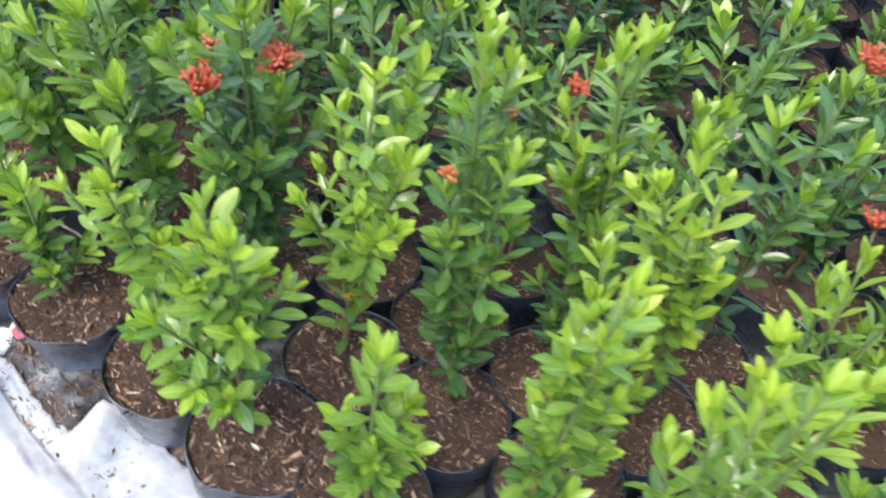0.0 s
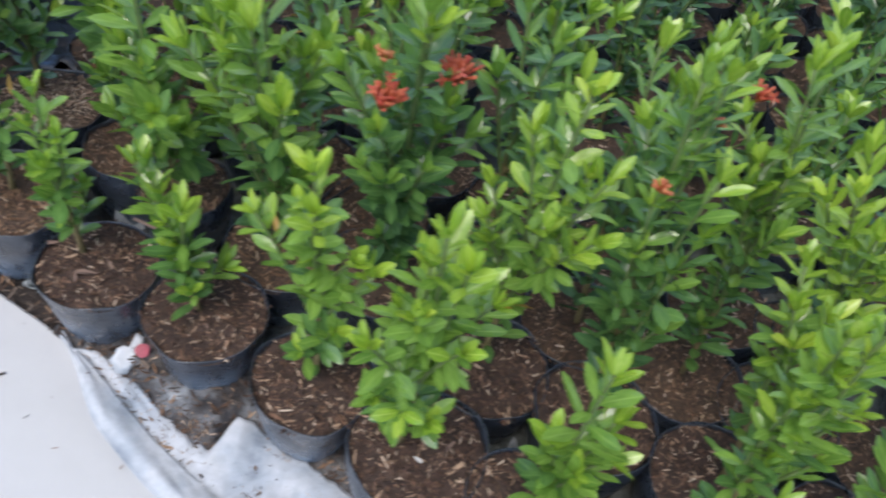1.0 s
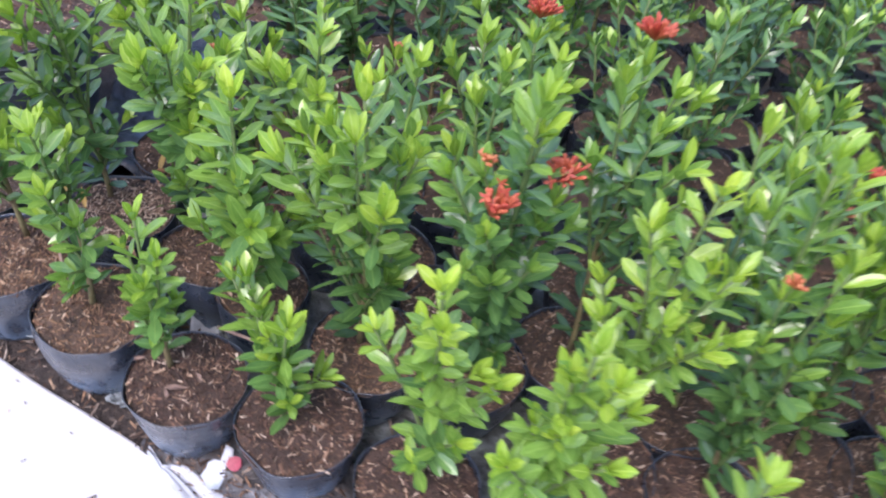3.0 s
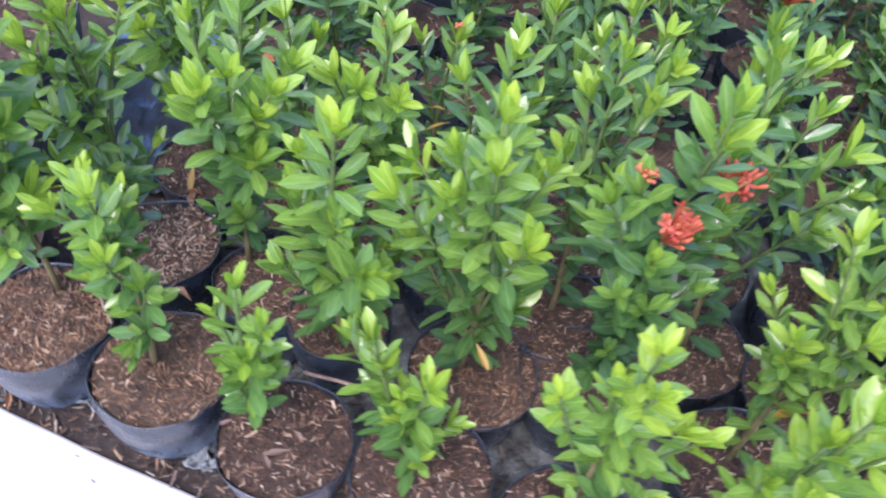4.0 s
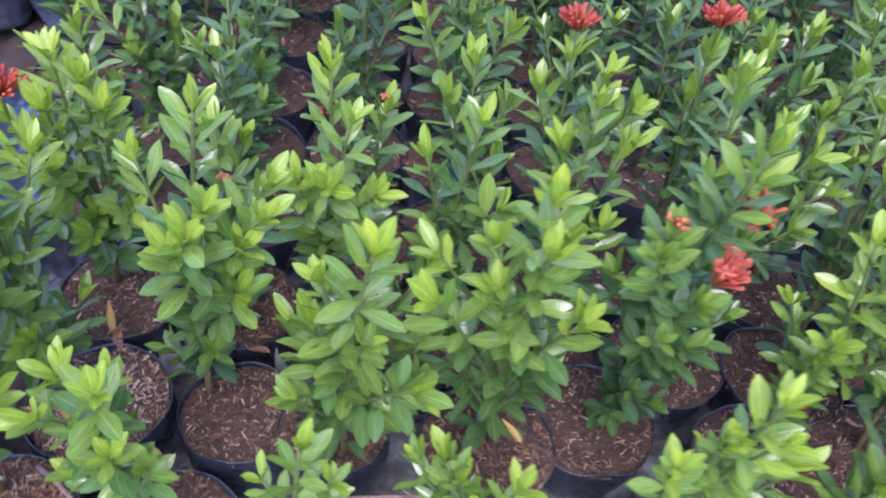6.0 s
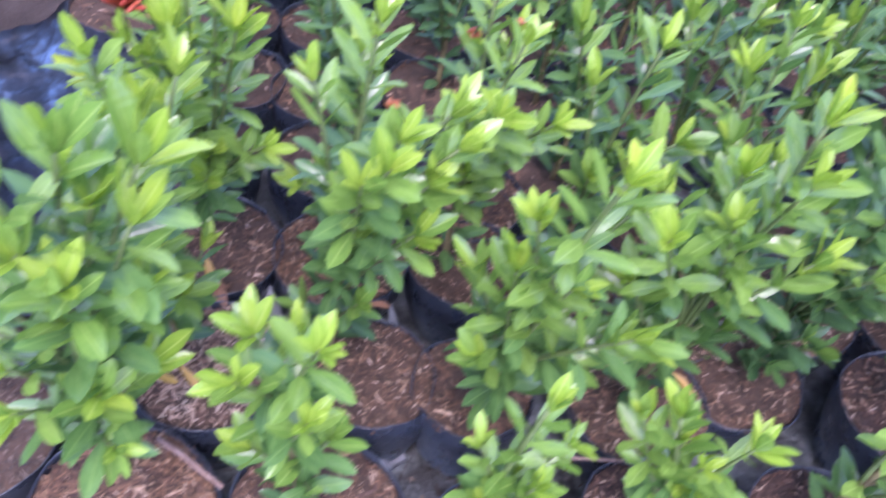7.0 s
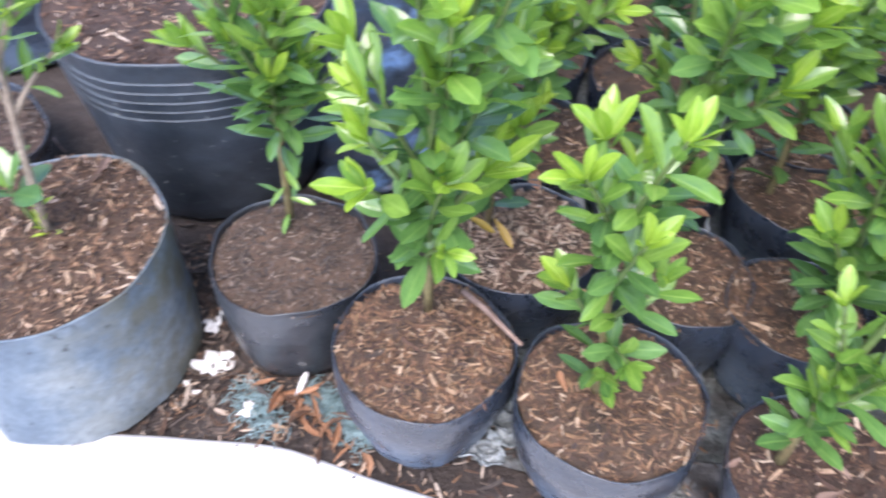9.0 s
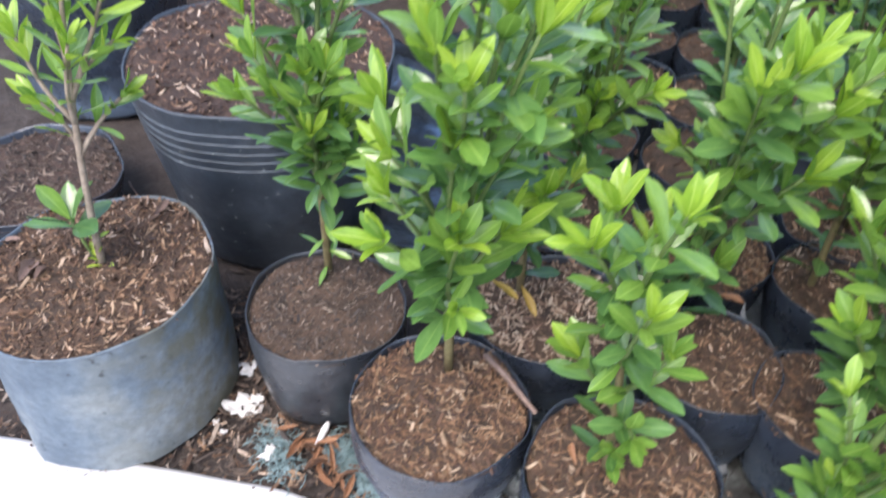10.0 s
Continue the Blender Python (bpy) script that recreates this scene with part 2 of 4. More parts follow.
def film_material():
    m, n, l, p = nodes_of("torn_film")
    t, f = noise_tex(n, l, 11, 6), noise_tex(n, l, 60, 4)
    dirt = ramp_out(n, l, t.outputs["Fac"], [(0.40, (0.47, 0.49, 0.52)), (0.54, (0.38, 0.42, 0.47)), (0.64, (0.24, 0.28, 0.33)), (0.72, (0.13, 0.13, 0.135)), (0.80, (0.22, 0.27, 0.29))])
    l.new(mix(n, l, "MULTIPLY", dirt, ramp_out(n, l, f.outputs["Fac"], [(0.3, (0.8, 0.8, 0.8)), (0.7, (1.1, 1.1, 1.1))]), 1.0), p.inputs["Base Color"])
    p.inputs["Roughness"].default_value = 0.35
    b = noise_tex(n, l, 30, 4)
    bump(n, l, p, b.outputs["Fac"], 0.25, 0.006)
    return m


FILM = film_material()
SOILED = plain("soiled_film", [(0.3, (0.022, 0.018, 0.017)), (0.5, (0.055, 0.052, 0.054)), (0.62, (0.15, 0.16, 0.175)), (0.76, (0.30, 0.33, 0.36))], 24, 0.4, 70, 0.7, 0.006)
GROUND_FILM = plain("grey_ground_film", [(0.35, (0.045, 0.044, 0.042)), (0.5, (0.12, 0.13, 0.128)), (0.62, (0.20, 0.225, 0.225)), (0.78, (0.34, 0.38, 0.38))], 30, 0.32, 70, 0.9, 0.008)
# blue noise patches paint the sky's reflection into near-black plastic
SHEEN_BLUE = plain("painted_sheen_plastic", [(0.46, (0.010, 0.012, 0.016)), (0.58, (0.022, 0.034, 0.055)), (0.70, (0.10, 0.18, 0.32))], 11, 0.38, 40, 0.5, 0.01)


def petal_material(name, lo, hi):
    m, n, l, p = nodes_of(name)
    l.new(ramp_out(n, l, piece_random(n, l), [(0.0, lo), (1.0, hi)]), p.inputs["Base Color"])
    p.inputs["Roughness"].default_value = 0.5
    return m


PETAL = petal_material("red_petal", (0.29, 0.028, 0.016), (0.43, 0.104, 0.046))
ORANGE_PETAL = petal_material("orange_petal", (0.34, 0.085, 0.03), (0.50, 0.19, 0.08))


# ---- mesh helpers ----
def mesh_of(name, verts, faces, mats, slots=None, uvs=None, smooth=True):
    me = bpy.data.meshes.new(name)
    me.from_pydata([tuple(v) for v in verts], [], faces)
    for m in mats:
        me.materials.append(m)
    if slots is not None:
        me.polygons.foreach_set("material_index", slots)
    if uvs is not None:
        layer = me.uv_layers.new(name="UVMap")
        idx = np.empty(len(me.loops), dtype=np.int32)
        me.loops.foreach_get("vertex_index", idx)
        layer.data.foreach_set("uv", np.asarray(uvs, dtype=np.float32)[idx].ravel())
    if smooth:
        me.polygons.foreach_set("use_smooth", [True] * len(me.polygons))
    me.update()
    return me


def part(name, me, parent, label="", m=None, kind=""):
    ob = new(name, me)
    ob.parent = parent
    if m is not None:
        ob.matrix_basis = m
    return tagged(ob, label, kind=kind)


def lathe(profile, n, warp=None):
    """Verts and faces of a turned form: profile of (radius, height), warp(radius, height, angle) -> radius, height."""
    verts, faces = [], []
    for r, z in profile:
        for i in range(n):
            a = 2 * math.pi * i / n
            rr, zz = warp(r, z, a) if warp else (r, z)
            verts.append((rr * math.cos(a), rr * math.sin(a), zz))
    for j in range(len(profile) - 1):
        for i in range(n):
            k = (i + 1) % n
            faces.append((j * n + i, j * n + k, (j + 1) * n + k, (j + 1) * n + i))
    faces.append(tuple(range(n - 1, -1, -1)))
    return verts, faces


def tube(path, radii, n=6):
    """Verts and faces of a bent tapered rod through the points of path."""
    verts, faces = [], []
    side = Vector((1, 0, 0))
    for j, p in enumerate(path):
        a = path[min(j + 1, len(path) - 1)] - path[max(j - 1, 0)]
        a = a.normalized() if a.length > 1e-9 else Vector((0, 0, 1))
        side = (side - a * side.dot(a)).normalized() if abs(a.dot(side)) < 0.98 else a.orthogonal().normalized()
        up = a.cross(side)
        for i in range(n):
            w = 2 * math.pi * i / n
            verts.append(p + (side * math.cos(w) + up * math.sin(w)) * radii[j])
    for j in range(len(path) - 1):
        for i in range(n):
            k = (i + 1) % n
            faces.append((j * n + i, j * n + k, (j + 1) * n + k, (j + 1) * n + i))
    faces.append(tuple(range(n - 1, -1, -1)))
    faces.append(tuple((len(path) - 1) * n + i for i in range(n)))
    return verts, faces


class Joined:
    """Gathers many small pieces into one mesh."""

    def __init__(self):
        self.v, self.f, self.s, self.u = [], [], [], []

    def add(self, verts, faces, slot=0, uvs=None):
        k = len(self.v)
        self.v.extend(verts)
        self.f.extend(tuple(i + k for i in f) for f in faces)
        self.s.extend([slot] * len(faces))
        self.u.extend(uvs if uvs is not None else [(0.5, 0.5)] * len(verts))

    def mesh(self, name, mats, smooth=True):
        return mesh_of(name, self.v, self.f, mats, self.s, self.u, smooth)


# ---- leaves ----
def blade(seed, rows=7, cols=4):
    """A leaf blade one unit long on +y, face up: broad past the middle, blunt tip, arched and folded along the midrib."""
    r = random.Random(seed)
    width, arch, fold, twist = r.uniform(0.29, 0.37), r.uniform(-0.22, 0.20), r.uniform(0.12, 0.42), r.uniform(-0.25, 0.25)
    verts, faces, uvs = [], [], []
    for j in range(rows + 1):
        t = j / rows
        w = width * 0.5 * max(0.0, math.sin(math.pi * min(1.0, t ** 1.32 * 0.972 + 0.01))) ** 0.74
        if j == 0:
            w = 0.018
        y, z = t - 0.12 * arch * t * t, arch * (0.35 * t - t * t) * 0.8
        for i in range(cols + 1):
            s = 2 * i / cols - 1
            x = s * w
            zz = z + fold * abs(x) + 0.012 * math.sin(9 * t + seed + 2 * s) * abs(s) + twist * x * t
            verts.append((x, y, zz))
            uvs.append((0.5 + 0.5 * s, t))
    for j in range(rows):
        for i in range(cols):
            a = j * (cols + 1) + i
            faces.append((a, a + 1, a + cols + 2, a + cols + 1))
    return verts, faces, uvs


SHAPES = [blade(s) for s in range(6)]
FAR_SHAPES = [blade(s, 4, 2) for s in range(6)]
LEAF_MESH = [[mesh_of("leaf", v, f, [mat], None, u) for v, f, u in SHAPES] for mat in LEAF]


def shoot_path(a, b, bend, rnd, steps=9):
    """A slightly curved line from a to b that starts off upright."""
    out = []
    sag = Vector((rnd.uniform(-1, 1), rnd.uniform(-1, 1), 0)) * bend
    for i in range(steps + 1):
        t = i / steps
        p = a.lerp(b, t)
        p = p + Vector((a.x - b.x, a.y - b.y, 0)) * (0.35 * t * (1 - t)) + sag * math.sin(math.pi * t)
        out.append(p)
    return out


def along(path, t):
    k = min(int(t * (len(path) - 1)), len(path) - 2)
    return path[k].lerp(path[k + 1], t * (len(path) - 1) - k), (path[k + 1] - path[k]).normalized()


def leaf_pose(p, axis, around, lean, length, roll):
    ref = axis.orthogonal().normalized()
    out = ref * math.cos(around) + axis.cross(ref) * math.sin(around)
    y = (axis * math.cos(lean) + out * math.sin(lean)).normalized()
    z = (axis - y * axis.dot(y)).normalized()
    x = y.cross(z)
    m = Matrix((x, y, z)).transposed().to_4x4()
    return Matrix.Translation(p) @ m @ Matrix.Rotation(roll, 4, "Y") @ Matrix.Diagonal((length, length, length, 1))


def leafy_shoot(path, rnd, hue, reach, gap, size, out, low=0.0):
    """Opposite pairs of leaves, each pair a quarter turn on, crowded into a rosette under an upright tuft of young leaves at the tip."""
    total = sum((path[i + 1] - path[i]).length for i in range(len(path) - 1))
    turn = rnd.uniform(0, 6.28)
    below = 0.004
    while below < min(reach, total - 0.004):
        p, axis = along(path, 1 - below / total)
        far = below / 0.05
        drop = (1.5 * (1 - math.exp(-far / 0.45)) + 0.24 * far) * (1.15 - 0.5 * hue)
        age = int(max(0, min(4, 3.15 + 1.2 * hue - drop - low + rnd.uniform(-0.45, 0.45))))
        lean = radians(22 + min(40, 26 * far ** 0.7) + rnd.uniform(-9, 11))
        length = size * (0.80 + 0.26 * min(1.0, far * 1.6) + rnd.uniform(-0.12, 0.12))
        for k in (0, 1):
            if rnd.random() < 0.06:
                continue
            q = leaf_pose(p, axis, turn + math.pi * k + rnd.uniform(-0.35, 0.35), lean + rnd.uniform(-0.15, 0.2), length * rnd.uniform(0.82, 1.1), rnd.uniform(-0.35, 0.35))
            out.append((q, age, rnd.randrange(6)))
        turn += math.pi / 2 + rnd.uniform(-0.3, 0.3)
        below += gap * rnd.uniform(0.8, 1.2) * (0.80 + 0.22 * min(1.0, far))
    p, axis = along(path, 0.985)
    for k in range(rnd.choice((3, 4, 4))):
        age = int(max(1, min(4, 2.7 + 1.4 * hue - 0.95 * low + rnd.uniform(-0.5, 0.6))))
        q = leaf_pose(p, axis, turn + k * 1.75 + rnd.uniform(-0.3, 0.3), radians(rnd.uniform(10, 40)), size * rnd.uniform(0.60, 0.98), rnd.uniform(-0.3, 0.3))
        out.append((q, age, rnd.randrange(6)))


def grow(base, tips, hue, seed, size=0.043, gap=0.0145, bare=0.06, fork=0.25, reach=0.16, shade=1.3):
    """Stem paths with their radii, and the leaves, of one shrub. The first tip ends the main stem, the others its branches."""
    rnd = random.Random(seed)
    base = Vector(base)
    main = shoot_path(base, Vector(tips[0]), 0.008, rnd)
    stems, leaves = [(main, [0.0042 - 0.0026 * i / 9 for i in range(10)])], []
    length = sum((main[i + 1] - main[i]).length for i in range(9))
    leafy_shoot(main, rnd, hue, length * (1 - bare), gap, size, leaves)
    for tip in tips[1:]:
        tip = Vector(tip)
        # branches leave the stem well below their own tip
        rise = (tip.z - base.z) / max(0.02, main[-1].z - base.z)
        p, _ = along(main, max(0.04, min(0.75, rise * rnd.uniform(fork, fork + 0.2))))
        path = shoot_path(p, tip, 0.006, rnd)
        stems.append((path, [0.0026 - 0.0013 * i / 9 for i in range(10)]))
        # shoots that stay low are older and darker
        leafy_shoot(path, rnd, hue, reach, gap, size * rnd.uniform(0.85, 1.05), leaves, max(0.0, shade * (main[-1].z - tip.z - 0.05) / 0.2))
    return stems, leaves


def stem_mesh(stems, mat):
    """Woody below, green towards the tips."""
    j = Joined()
    for k, (path, radii) in enumerate(stems):
        v, f = tube(path, radii)
        cut = 6 * (4 if k == 0 else 1)
        j.add(v, f)
        if mat is STEM:
            for q in range(len(f)):
                if q >= cut:
                    j.s[len(j.s) - len(f) + q] = 1
    return j.mesh("stem", [mat, GREEN_STEM])


# ---- flower heads: a ball of slender tubes, some with four spread petals ----
def flower_mesh(seed, mat, tubes=60, size=0.030, spread=0.5):
    rnd, j = random.Random(seed), Joined()
    for _ in range(tubes):
        a, b = rnd.uniform(0, 6.28), math.acos(rnd.uniform(spread, 1.0))
        d = Vector((math.sin(b) * math.cos(a), math.sin(b) * math.sin(a), math.cos(b)))
        end = d * size * rnd.uniform(0.75, 1.15)
        v, f = tube([Vector((0, 0, 0)), end * 0.6, end * 0.93, end], [0.0010, 0.0014, 0.0021, 0.0008], 5)
        j.add(v, f)
        if rnd.random() < 0.06:
            s = d.orthogonal().normalized()
            u = d.cross(s)
            for k in range(4):
                w = k * math.pi / 2 + a
                o, c = s * math.cos(w) + u * math.sin(w), -s * math.sin(w) + u * math.cos(w)
                j.add([end, end + o * 0.0035 + c * 0.0018, end + o * 0.0075 + d * 0.001, end + o * 0.0035 - c * 0.0018], [(0, 1, 2, 3)])
    return j.mesh("flower_head", [mat])


FLOWERS = [flower_mesh(1, PETAL, 40, 0.032, 0.83), flower_mesh(2, PETAL, 44, 0.026, 0.5), flower_mesh(3, ORANGE_PETAL, 14, 0.012), flower_mesh(4, ORANGE_PETAL, 9, 0.008), flower_mesh(5, PETAL, 20, 0.019, 0.82), flower_mesh(6, PETAL, 32, 0.025, 0.62)]


# ---- bags and soil ----
def bag_warp(seed, h, ribs=0, square=2.0):
    """How a bag's outline departs from a circle, at each height."""
    rnd = random.Random(seed)
    off = Vector((rnd.uniform(0, 50), rnd.uniform(0, 50), 0))

    def warp(rr, z, a):
        c = Vector((math.cos(a), math.sin(a), 0))
        k = noise.noise(c * 1.3 + off) * 0.075 + noise.noise(c * 4.5 + off + Vector((0, 0, z * 14))) * 0.035 * (1.15 - z / h)
        k += noise.noise(c * 2.2 + off + Vector((0, 0, z * 22))) * 0.022
        if ribs:
            k *= 0.3
        k += (abs(c.x) ** square + abs(c.y) ** square) ** (-1 / square) - 1
        return rr * (1 + k), z + (noise.noise(c * 2 + off * 2) * 0.006 if z > 0.6 * h else 0)

    return warp


def bag_mesh(seed, r, h, mat, foot=0.56, ribs=0, belly=0.5, square=2.0, full=1.0, sides=48):
    warp = bag_warp(seed, h, ribs, square)
    prof = [(r * foot * 0.3, 0.001), (r * foot * 0.94, 0.0), (r * foot, 0.006)]
    for t in (0.04, 0.12, 0.25, 0.4, 0.55, 0.7, 0.82, 0.92):
        if ribs and t > 0.65:
            continue
        # a full bag swells below its rim
        swell = 1 + (full - 1) * math.sin(math.pi * t ** 1.6) * 1.6
        prof.append((r * (foot + (1 - foot) * t ** belly) * swell, h * t))
    if ribs:
        for k in range(ribs):
            z = h - 0.074 + 0.012 * k
            w = r * (foot + (1 - foot) * (z / h) ** belly)
            prof += [(w, z - 0.0012), (w, z), (w + 0.0011, z + 0.0006), (w + 0.0011, z + 0.0010), (w, z + 0.0018), (w, z + 0.0034)]
    prof += [(r * 0.996, h * 0.985), (r * 1.004, h), (r * 0.994, h * 1.004), (r * 0.986, h), (r * 0.978, h * 0.97), (r * 0.965, h * 0.86)]
    v, f = lathe(prof, sides, warp)
    return mesh_of("bag", v, f, [mat])


def chip(rnd, p, length, tilt=0.45):
    w, t = length * rnd.uniform(0.08, 0.21), length * rnd.uniform(0.04, 0.09)
    m = Matrix.Translation(p) @ Euler((rnd.gauss(0, tilt), rnd.gauss(0, tilt), rnd.uniform(0, 6.28))).to_matrix().to_4x4()
    k = rnd.uniform(0.25, 0.8)
    pts = [(-w, -length / 2, 0), (w, -length / 2 * rnd.uniform(0.7, 1), 0), (w * 1.1, 0, -t), (w * k, length / 2, 0), (-w * k, length / 2 * rnd.uniform(0.7, 1), 0), (-w * 1.1, 0, -t)]
    v = [m @ Vector((x / 2, y, z + t)) for x, y, z in pts] + [m @ Vector((x / 2, y, z)) for x, y, z in pts]
    return v, [(0, 1, 2, 5), (5, 2, 3, 4), (6, 7, 1, 0), (7, 8, 2, 1), (8, 9, 3, 2), (9, 10, 4, 3), (10, 11, 5, 4), (11, 6, 0, 5)]


def soil_height(x, y, seed):
    return noise.noise(Vector((x * 26, y * 26, seed * 7.3))) * 0.0045 + noise.noise(Vector((x * 90, y * 90, seed))) * 0.002


def soil_meshes(seed, r, count, mat, big=1.0, rings=12, n=44, warp=None, h=0.0, bed=None):
    warp = warp or (lambda rr, z, a: (rr, z))
    verts, faces = [(0, 0, soil_height(0, 0, seed) + 0.003)], []
    for j in range(1, rings + 1):
        for i in range(n):
            a = 2 * math.pi * i / n
            q, lift = warp(r * j / rings, h, a)
            x, y = q * math.cos(a), q * math.sin(a)
            verts.append((x, y, soil_height(x, y, seed) + (lift - h) * (j / rings) ** 2 + 0.003 * (1 - (j / rings) ** 2) - (0.002 if j == rings else 0)))
    for i in range(n):
        faces.append((0, 1 + i, 1 + (i + 1) % n))
    for j in range(rings - 1):
        for i in range(n):
            k = (i + 1) % n
            faces.append((1 + j * n + i, 1 + (j + 1) * n + i, 1 + (j + 1) * n + k, 1 + j * n + k))
    rnd, c = random.Random(seed + 100), Joined()
    for _ in range(count):
        u, a = 0.985 * math.sqrt(rnd.random()), rnd.uniform(0, 6.28)
        q, lift = warp(r * u, h, a)
        x, y = q * math.cos(a), q * math.sin(a)
        length = min(0.022, 0.0042 + rnd.expovariate(1 / 0.0026)) * big
        c.add(*chip(rnd, Vector((x, y, soil_height(x, y, seed) + (lift - h) * u * u + 0.003 * (1 - u * u) + 0.0008)), length))
    return mesh_of("soil", verts, faces, [bed or SOIL]), c.mesh("bark_chips", [mat], smooth=False)


# bag radius, heights of rim and soil, and of the ground the rows stand on
R, RIM, TOP, LEVEL = 0.073, 0.151, 0.146, 0.04
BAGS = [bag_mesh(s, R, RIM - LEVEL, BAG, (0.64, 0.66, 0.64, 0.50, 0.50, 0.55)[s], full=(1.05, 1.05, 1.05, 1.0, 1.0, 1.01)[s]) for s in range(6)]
SOILS = [soil_meshes(s, R * 0.98, 1250, (CHIPS, CHIPS, RUST_CHIPS, CHIPS, CHIPS, CHIPS)[s]) for s in range(6)]
WIDE_BAG = bag_mesh(7, R, RIM - LEVEL, PLAIN_BAG, 0.80, full=1.03)
FAR_SOILS = [soil_meshes(20 + s, R * 0.98, 200, CHIPS, big=1.5, rings=5, n=24) for s in range(3)]
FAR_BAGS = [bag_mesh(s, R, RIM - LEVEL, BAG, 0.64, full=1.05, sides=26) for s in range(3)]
PALE_SOIL = soil_meshes(9, R * 0.98, 1300, PALE_CHIPS, big=1.0)
RUST_SOIL = soil_meshes(11, R * 0.98, 1700, RUST_CHIPS, big=1.15)
MOIST_SOILS = [soil_meshes(30 + s, R * 0.98, 1150, MOIST_CHIPS, big=1.1, bed=MOIST_SOIL) for s in range(3)]
GREY_SOIL = soil_meshes(12, R * 0.98, 1500, GREY_CHIPS, big=0.75)


def potted(x, y, r, seed, soil=None, name="potted_shrub", bags=None):
    """A filled nursery bag: the thing's Empty, with bag, soil and chips under it."""
    rnd = random.Random(seed * 31 + 5)
    root = new(name)
    root.empty_display_size = 0.03
    root.matrix_basis = pose(x, y, LEVEL)
    k = r / R
    m = pose(0, 0, 0, 0, 0, rnd.uniform(0, 360)) @ Matrix.Diagonal((k, k, 1, 1))
    bags = bags or BAGS
    part("nursery_bag", bags[seed % len(bags)], root, m=m)
    s, c = soil or SOILS[rnd.randrange(6)]
    bed = part("soil", s, root, m=pose(0, 0, TOP - LEVEL) @ m)
    part("mulch", c, bed, kind="stuff")
    return root


def shrub(x, y, tips, hue, seed, label, r=R, base=None, soil=None, flowers=(), size=0.041, gap=0.0150, bare=0.06, fork=0.3, reach=0.105, withered=(), slim=1.0, low=(), shade=1.2, bag=None):
    """A near shrub, each leaf an object of its own. Places are in the world."""
    root = potted(x, y, r, seed, soil, bags=bag and [bag])
    o = Vector((x, y, LEVEL))
    b = (base or (x, y))
    stems, leaves = grow(Vector((b[0], b[1], TOP - 0.006)) - o, [Vector(t) - o - Vector((0, 0, 0.010)) for t in tips], hue, seed, size, gap, bare, fork, reach, shade)
    stem = part("stem", stem_mesh(stems, STEM), root)
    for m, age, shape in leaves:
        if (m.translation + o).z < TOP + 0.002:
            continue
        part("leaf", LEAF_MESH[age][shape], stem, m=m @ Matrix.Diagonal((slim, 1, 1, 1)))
    # small narrow leaves on an otherwise bare foot
    for z, around in low:
        p, axis = along(stems[0][0], (z - TOP) / (tips[0][2] - TOP))
        for k in (0, 1):
            m = leaf_pose(p, axis, around + math.pi * k, radians(72 + 12 * k), 0.031 - 0.004 * k, 0.2)
            part("leaf", LEAF_MESH[1 + k][k + 1], stem, m=m @ Matrix.Diagonal((0.62, 1, 1, 1)))
    for p, kind, turn in flowers:
        q = Vector(p) - o
        near = min((s[0][-1] for s in stems), key=lambda e: (e - q).length)
        if (near - q).length > 0.012:
            part("flower_stalk", mesh_of("flower_stalk", *tube(shoot_path(near - Vector((0, 0, 0.004)), q, 0.0, random.Random(1), 5), [0.0009] * 6), [GREEN_STEM]), stem)
        part("flower_head", FLOWERS[kind], stem, ("orange-red flower head of slender tubes", "orange-red flower head of slender tubes", "small fading orange flower head", "tiny orange flower bud", "narrow red flower head", "orange-red flower head of slender tubes")[kind], m=Matrix.Translation(q) @ pose(0, 0, 0, turn, turn * 0.6, 40 * turn))
    for p, turn, big in withered:
        part("leaf", LEAF_MESH[5][1], stem, "withered yellow leaf", m=Matrix.Translation(Vector(p) - o) @ pose(0, 0, 0, -25, 10, turn) @ Matrix.Diagonal((big * 0.8, big, big, 1)))
    return tagged(root, label, "potted plant", "shrubs in nursery bags")


# ---- lie of the land: the line of the sheet's edge, and the dirt that rises behind it ----
EDGE = ((-2.6, 1.5), (-1.5, 1.41), (-1.252, 1.39), (-1.088, 1.348), (-1.033, 1.335), (-0.98, 1.308), (-0.928, 1.28), (-0.884, 1.252), (-0.815, 1.216), (-0.75, 1.181), (-0.66, 1.137), (-0.565, 1.085), (-0.49, 1.018), (-0.425, 0.968), (-0.362, 0.928), (-0.187, 0.81), (0.097, 0.66), (0.6, 0.40), (1.6, -0.05))


def edge_y(x):
    for (x0, y0), (x1, y1) in zip(EDGE, EDGE[1:]):
        if x <= x1:
            return y0 + (y1 - y0) * (x - x0) / (x1 - x0)
    return EDGE[-1][1]


def soft_edge(x):
    return sum(edge_y(x + d * 0.012) for d in range(-3, 4)) / 7


def ease(s):
    s = max(0.0, min(1.0, s))
    return s * s * (3 - 2 * s)


def level(x, y):
    """The ground the rows stand on; it falls away to the large containers."""
    back = ease((y - 2.25) / 0.15)
    return LEVEL * max(ease((x + 1.06) / 0.14), back) * max(ease((1.70 - y) / 0.12), ease((x + 0.80) / 0.10), back)


def rise(x, y):
    return level(x, y) * ease((y - soft_edge(x) + 0.06) / 0.05)


